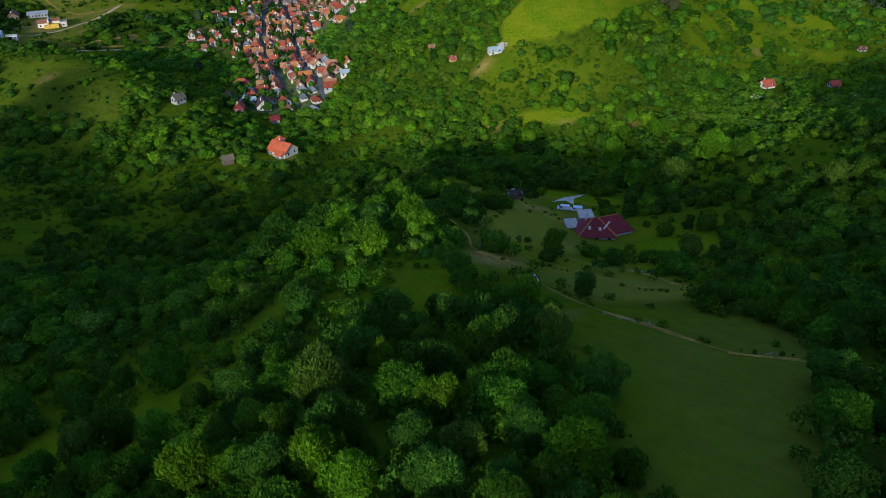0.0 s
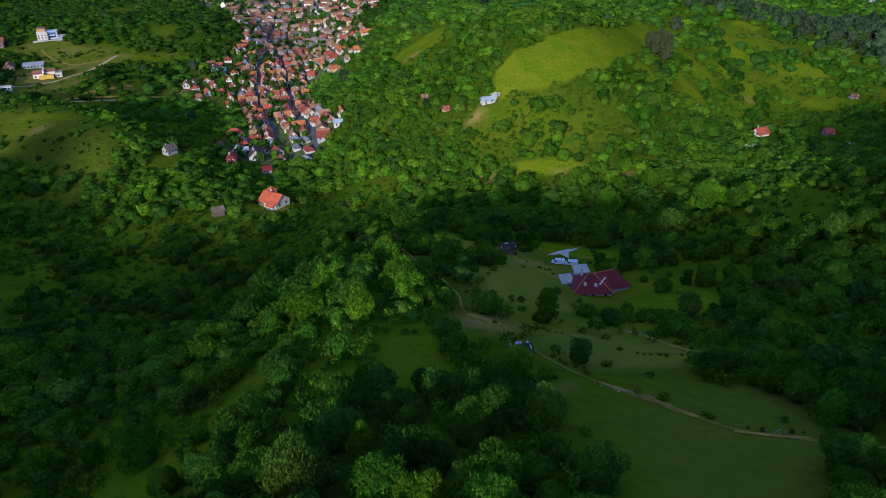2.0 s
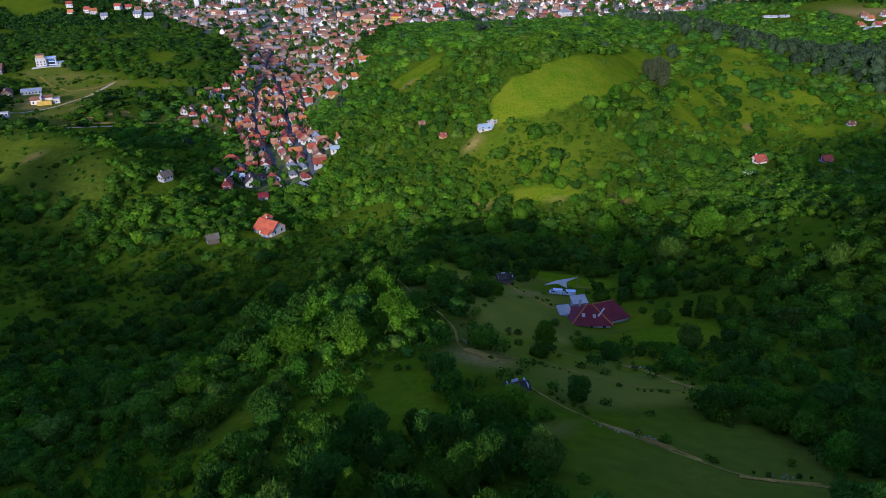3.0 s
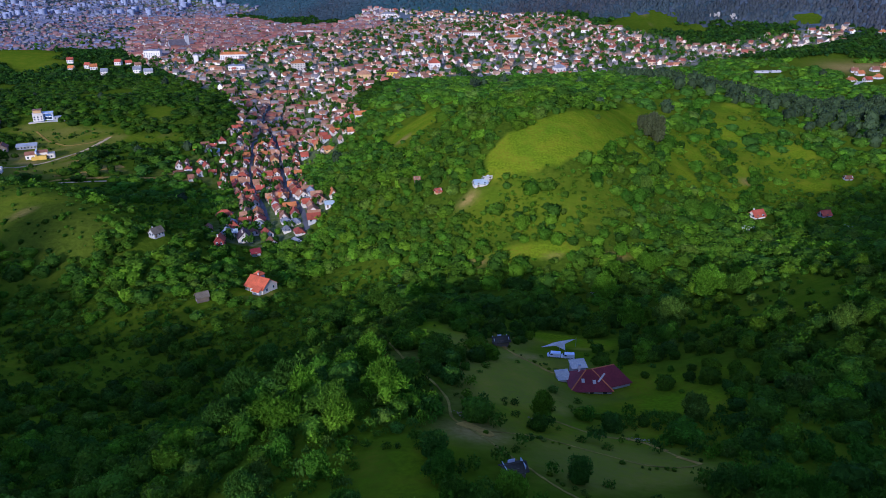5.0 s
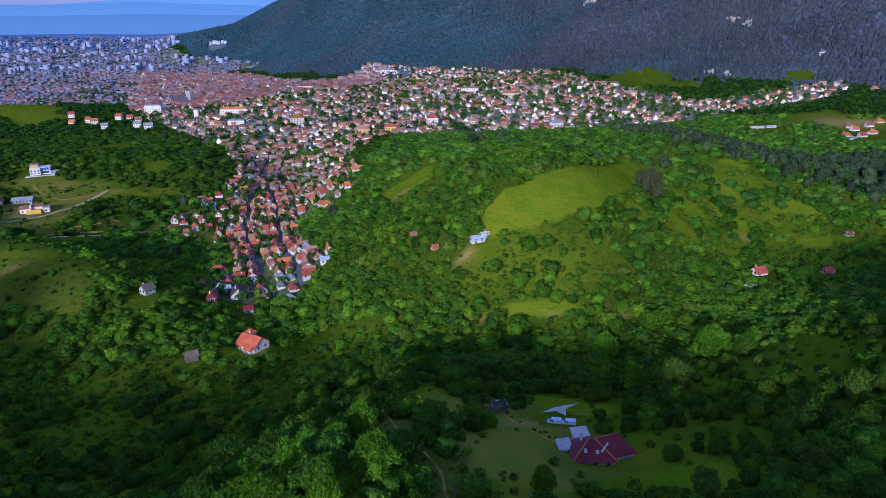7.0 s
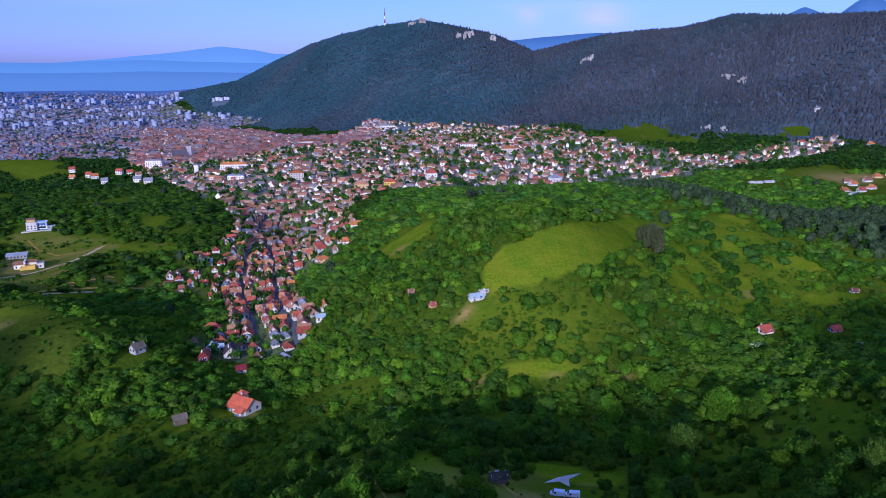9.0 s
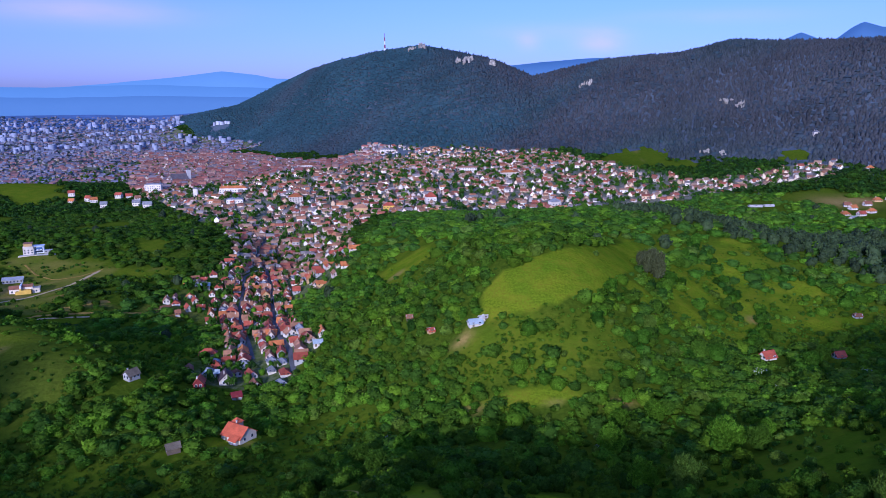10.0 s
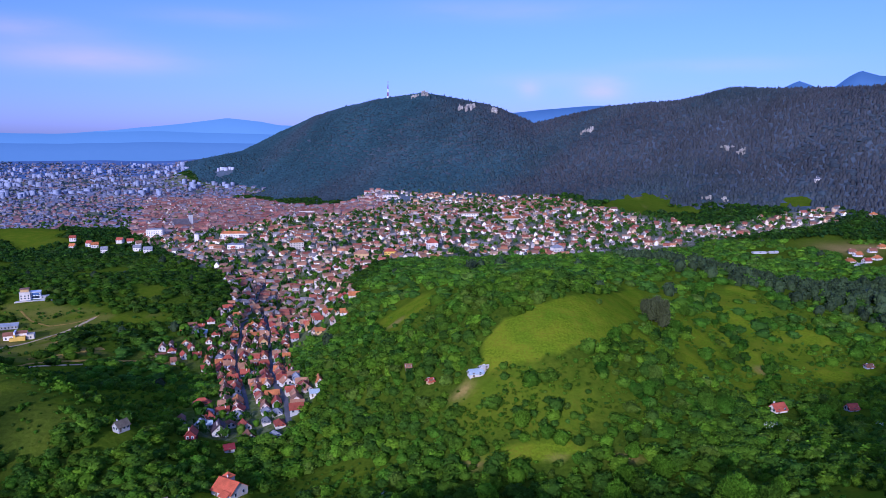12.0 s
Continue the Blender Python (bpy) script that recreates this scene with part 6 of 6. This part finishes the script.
scatter("city_trees", several(bush, 5, 160, 14, 0.6, 0.8, 0.3), ex, ey, w, w * 0.8, np.ones((ex.size, 3)) * r12.uniform(0.8, 1.1, (ex.size, 1)), MOUNTAIN_LEAF, "dark trees between the distant city houses", 0.5)
# the mountain's woods
qx, qy, r6 = field(-1900, 1700, 900, 3900, 8.9, 26)
far, bearing = np.hypot(qx, qy - 40), np.degrees(np.arctan2(qx, qy - 40))
tops = np.interp(bearing, [c[0] for c in MOUNTAIN_CREST], [c[1] for c in MOUNTAIN_CREST])
foot_far = np.interp(bearing, FOOT_BEARINGS, FOOT_DISTANCES)
ok = (np.abs(bearing) < 37) & (far < tops + 60) & clear_of(qx, qy, 0) & (meadow(qx, qy) < 0.4) & (qy > 1000) & ((bearing > -22) | on_slope(qx, qy) | (far < foot_far))
qx, qy, far, bearing, low = qx[ok], qy[ok], far[ok], bearing[ok], (far < foot_far + 70 + 40 * wobble(qx, qy, 60, 2))[ok]
dark = r6.random(qx.size) < (0.45 + 0.035 * bearing).clip(0.12, 0.9) + 0.15 * wobble(qx, qy, 130, 8)
w = r6.uniform(4.8, 7.8, qx.size)
# Tint dulled towards blue: distance haze put into the leaf colour.
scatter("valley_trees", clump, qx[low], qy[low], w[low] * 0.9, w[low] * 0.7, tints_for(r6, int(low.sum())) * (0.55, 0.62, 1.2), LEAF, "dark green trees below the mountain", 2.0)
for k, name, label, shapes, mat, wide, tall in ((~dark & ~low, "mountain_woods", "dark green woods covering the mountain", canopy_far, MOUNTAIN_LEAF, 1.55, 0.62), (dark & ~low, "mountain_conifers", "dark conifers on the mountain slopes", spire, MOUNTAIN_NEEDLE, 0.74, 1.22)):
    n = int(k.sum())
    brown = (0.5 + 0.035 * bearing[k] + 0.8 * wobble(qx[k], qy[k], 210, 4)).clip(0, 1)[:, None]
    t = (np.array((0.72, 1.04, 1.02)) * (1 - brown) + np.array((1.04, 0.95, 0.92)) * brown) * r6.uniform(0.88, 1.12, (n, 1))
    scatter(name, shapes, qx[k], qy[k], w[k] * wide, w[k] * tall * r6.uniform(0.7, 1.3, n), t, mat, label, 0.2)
# woods behind and beside the camera
ox, oy, r7 = field(-700, 700, -420, 500, 42.0, 27)
ok = (~in_view(ox, oy, 40)) & ~((np.abs(ox) < 105) & (oy > -85) & (oy < 60)) & clear_of(ox, oy, 3) & (meadow(ox, oy) < 0.4)
ox, oy = ox[ok], oy[ok]
w = r7.uniform(8, 13, ox.size)
scatter("outer_woods", lo, ox, oy, w, w * 0.8, tints_for(r7, ox.size), LEAF, "green woods around the slopes", 3.0)
bx_, by_, r10 = field(-120, 120, -90, 44, 5.2, 33)
ok = (meadow(bx_, by_) < 0.4) & (r10.random(bx_.size) < 0.8) & ~((by_ > 36) & (np.abs(bx_) < 45))
bx_, by_ = bx_[ok], by_[ok]
# Unseen trees, halved along a lane to let sun onto the near ones.
w = r10.uniform(1.6, 3.4, bx_.size) * np.where(np.abs(bx_ - 1 + 0.25 * (59 - by_)) < 9, 0.5, 1.0)
scatter("slope_trees", lo, bx_, by_, w, w * 1.0, tints_for(r10, bx_.size), LEAF, "green broadleaf trees on the slope under the viewpoint", w * 0.6)


# ---- landmarks far off ----
def ridge_backdrop(name, distance, crest, mat, label):
    """A far blue range: bearing in degrees and height of its crest."""
    b = np.arange(crest[0][0], crest[-1][0], 0.25)
    h = np.interp(b, [c[0] for c in crest], [c[1] for c in crest]) + 2.5 * wobble(b * 9, b * 3, 10, 2)
    V, F = [], []
    for i, (a, z) in enumerate(zip(np.radians(b), h)):
        for d, k in ((distance - 220, -60), (distance - 90, z * 0.62), (distance, z), (distance + 160, -60)):
            V.append((d * math.sin(a), 40 + d * math.cos(a), k))
    F = [(i * 4 + j, i * 4 + 4 + j, i * 4 + 5 + j, i * 4 + 1 + j) for i in range(len(b) - 1) for j in range(3)]
    return tagged(mesh_from(name, V, F, [mat], smooth=True), label, "backdrop", kind="structure")


# Three western bands, each darker than the one behind, imitate the haze's gradient.
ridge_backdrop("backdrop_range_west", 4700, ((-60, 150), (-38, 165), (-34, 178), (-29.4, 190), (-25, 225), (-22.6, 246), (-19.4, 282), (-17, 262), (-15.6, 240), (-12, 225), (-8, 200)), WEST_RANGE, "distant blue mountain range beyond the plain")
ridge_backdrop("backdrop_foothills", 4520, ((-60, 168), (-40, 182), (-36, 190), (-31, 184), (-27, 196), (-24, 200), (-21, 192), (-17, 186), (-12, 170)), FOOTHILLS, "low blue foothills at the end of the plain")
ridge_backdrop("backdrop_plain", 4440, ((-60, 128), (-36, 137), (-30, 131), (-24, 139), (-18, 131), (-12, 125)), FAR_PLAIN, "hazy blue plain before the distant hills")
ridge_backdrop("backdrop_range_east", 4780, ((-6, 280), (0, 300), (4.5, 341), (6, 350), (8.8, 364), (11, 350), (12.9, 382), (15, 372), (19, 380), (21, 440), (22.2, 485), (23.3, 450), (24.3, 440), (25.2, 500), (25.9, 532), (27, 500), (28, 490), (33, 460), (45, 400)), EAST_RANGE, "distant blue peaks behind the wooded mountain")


def outcrop(x, y, size, tall, seed):
    """A broken pale crag: several ragged rocks showing between the trees."""
    r = np.random.default_rng(seed)
    ob = thing("rock_outcrop", pose(x, y, float(land(x, y))), "pale limestone crag among trees on the mountain", "rock", "crags on the mountain")
    for k in range(7):
        bm = bmesh.new()
        bmesh.ops.create_icosphere(bm, subdivisions=2, radius=1)
        wide, high = size * r.uniform(0.18, 0.5), tall * r.uniform(0.35, 0.8)
        shift = Vector((seed * 3.1 + k, k * 1.7, 0))
        for v in bm.verts:
            q = 0.7 + 0.6 * noise.noise(v.co * 1.9 + shift) + 0.35 * noise.noise(v.co * 5 + shift)
            v.co = Vector((v.co.x * wide * q, v.co.y * wide * 0.7 * q, v.co.z * high * q))
        dx, dy = r.normal(0, 0.55) * size, r.normal(0, 0.6) * size
        rock = part("rock", bm, ROCK, ob)
        rock.matrix_basis = pose(dx, dy, float(land(x + dx, y + dy)) - float(land(x, y)) + 7, 0, 0, r.uniform(0, 360))


for i, (x, y, s, h) in enumerate(((-192, 2436, 30, 20), (-53, 2216, 24, 22), (35, 2212, 16, 18), (256, 1895, 12, 13), (473, 1519, 13, 8), (487, 1477, 7, 7), (-222, 2440, 12, 9), (496, 1490, 6, 8), (248, 1905, 7, 8), (-44, 2232, 6, 12), (364, 1262, 6, 5), (388, 1244, 6, 5))):
    outcrop(x, y, s, h, i + 3)


def radio_mast(x, y, high):
    """A lattice mast: three legs, rings and braces."""
    ob = thing("radio_mast", pose(x, y, float(land(x, y))), "tall red and white lattice radio mast on the mountain top", "mast")
    def bar(name, p, q, rad, mat):
        p, q = Vector(p), Vector(q)
        bm = bmesh.new()
        bmesh.ops.create_cone(bm, segments=6, radius1=rad, radius2=rad, depth=(q - p).length, cap_ends=True, matrix=Matrix.Translation((p + q) / 2) @ (q - p).to_track_quat("Z", "Y").to_matrix().to_4x4())
        part(name, bm, mat, ob)
    foot = [(3.2 * math.cos(a), 3.2 * math.sin(a)) for a in (0.5, 2.6, 4.7)]
    at = lambda i, z: (foot[i][0] * (1 - 0.8 * z / high), foot[i][1] * (1 - 0.8 * z / high), z)
    for i in range(3):
        for k in range(4):
            bar("leg", at(i, high * k / 4), at(i, high * (k + 1) / 4), 0.8, DARK_RED if k % 2 else WHITE)
        for k in range(1, 8):
            bar("brace", at(i, high * k / 8), at((i + 1) % 3, high * (k - 1) / 8 if k % 2 else high * k / 8), 0.4, STEEL)
    bar("antenna", (0, 0, high), (0, 0, high * 1.3), 0.6, DARK_RED)


radio_mast(-321, 2520, 46)


# ---- loose stones and hedges along the tracks ----
def stone_pile(x, y, n, seed):
    """A low heap of field stones."""
    r = np.random.default_rng(seed)
    ob = thing("stone_pile", on_ground(x, y), "low heap of pale field stones beside the track", "stones", "stones along the tracks")
    for _ in range(n):
        bm = bmesh.new()
        bmesh.ops.create_icosphere(bm, subdivisions=1, radius=1)
        k = r.uniform(0.12, 0.30)
        for v in bm.verts:
            v.co *= k * r.uniform(0.8, 1.2)
            v.co.z *= 0.6
        s = part("stone", bm, FIELD_STONE, ob)
        dx, dy = r.normal(0, 0.9), r.normal(0, 0.5)
        s.matrix_basis = pose(dx, dy, ground_z(x + dx, y + dy) - ground_z(x, y) + 0.05, 0, 0, r.uniform(0, 360))


for i, (x, y) in enumerate(((19.5, 110), (21.5, 108.6), (23.5, 107.2), (25.2, 105.6), (31.5, 153), (33.5, 152.4), (35, 150.5), (-2.5, 148), (-4, 150), (40, 96.5), (12, 156))):
    stone_pile(x, y, 9, i)
hx, hy = [], []
for way, side in ((PATH_ON_SPUR[9:], 1.9), (UPPER_TRACK, 1.8), (LOWER_TRACK, -1.6), (HOUSE_TRACK, 1.8), (PATH_ON_SPUR[2:9], -2.0), (TERRACE_ROAD, 3.0), (TERRACE_ROAD, -3.2)):
    for (ax, ay), (bx_, by_) in zip(way, way[1:]):
        d = math.hypot(bx_ - ax, by_ - ay)
        for k in np.arange(0, d, 1.5):
            if random.random() < 0.45 + 0.5 * float(wobble(ax + k, ay, 6, 2)):
                hx.append(ax + (bx_ - ax) * k / d - (by_ - ay) / d * side + random.uniform(-0.6, 0.6))
                hy.append(ay + (by_ - ay) * k / d + (bx_ - ax) / d * side + random.uniform(-0.6, 0.6))
hx, hy = np.array(hx), np.array(hy)
r9 = np.random.default_rng(9)
w = r9.uniform(0.25, 0.75, hx.size)
scatter("hedge_bushes", lo, hx, hy, w, w * 0.9, tints_for(r9, hx.size) * (1.1, 0.9, 1.0), LEAF, "small ragged bushes lining the dirt tracks", 0.25, category="bushes")

# rows of trees and bushes in the folds of the hill
hx, hy = [], []
r11 = np.random.default_rng(41)
for line, spread in HEDGEROWS:
    for (ax, ay), (bx_, by_) in zip(line, line[1:]):
        for k in np.arange(0, 1, 3.2 / math.hypot(bx_ - ax, by_ - ay)):
            hx.append(ax + (bx_ - ax) * k + r11.normal(0, spread))
            hy.append(ay + (by_ - ay) * k + r11.normal(0, spread))
hx, hy = np.array(hx), np.array(hy)
ok = clear_of(hx, hy, 1)
hx, hy = hx[ok], hy[ok]
w = r11.uniform(1.8, 4.2, hx.size)
scatter("hedgerow_trees", far_mid, hx, hy, w, w * r11.uniform(0.8, 1.2, hx.size), tints_for(r11, hx.size) * (0.85, 0.95, 1.0), LEAF, "rows of green trees in the folds of the grassy hill", w * 0.35, category="trees")
# elder bushes in bloom
ELDER = thing("elder_bush", pose(0, 0, -900), "elder bush covered in pale blossom among green trees", "bush", "blossoming bushes")
v, f = crown(np.random.default_rng(5), 260, 0.22, 12, 0.9, 3)
mesh_from("crown", v * 2.0 + (0, 0, 0.9), f, [LEAF], ELDER, colours=np.ones((len(v), 3)), smooth=True)
v, f = bush(np.random.default_rng(6), 70, 0.16)
mesh_from("blossom", v * 2.35 + (0, 0, 0.9), f, [BLOSSOM], ELDER)
for x, y, k in ((127, 366, 1.2), (129, 344, 1.0), (171, 356, 1.3), (131, 369, 0.9), (176, 360, 0.9), (-36, 322, 0.8), (14, 262, 0.7), (46, 300, 0.8), (123, 372, 0.8)):
    place_tree(ELDER, x, y, k, 40 * x)
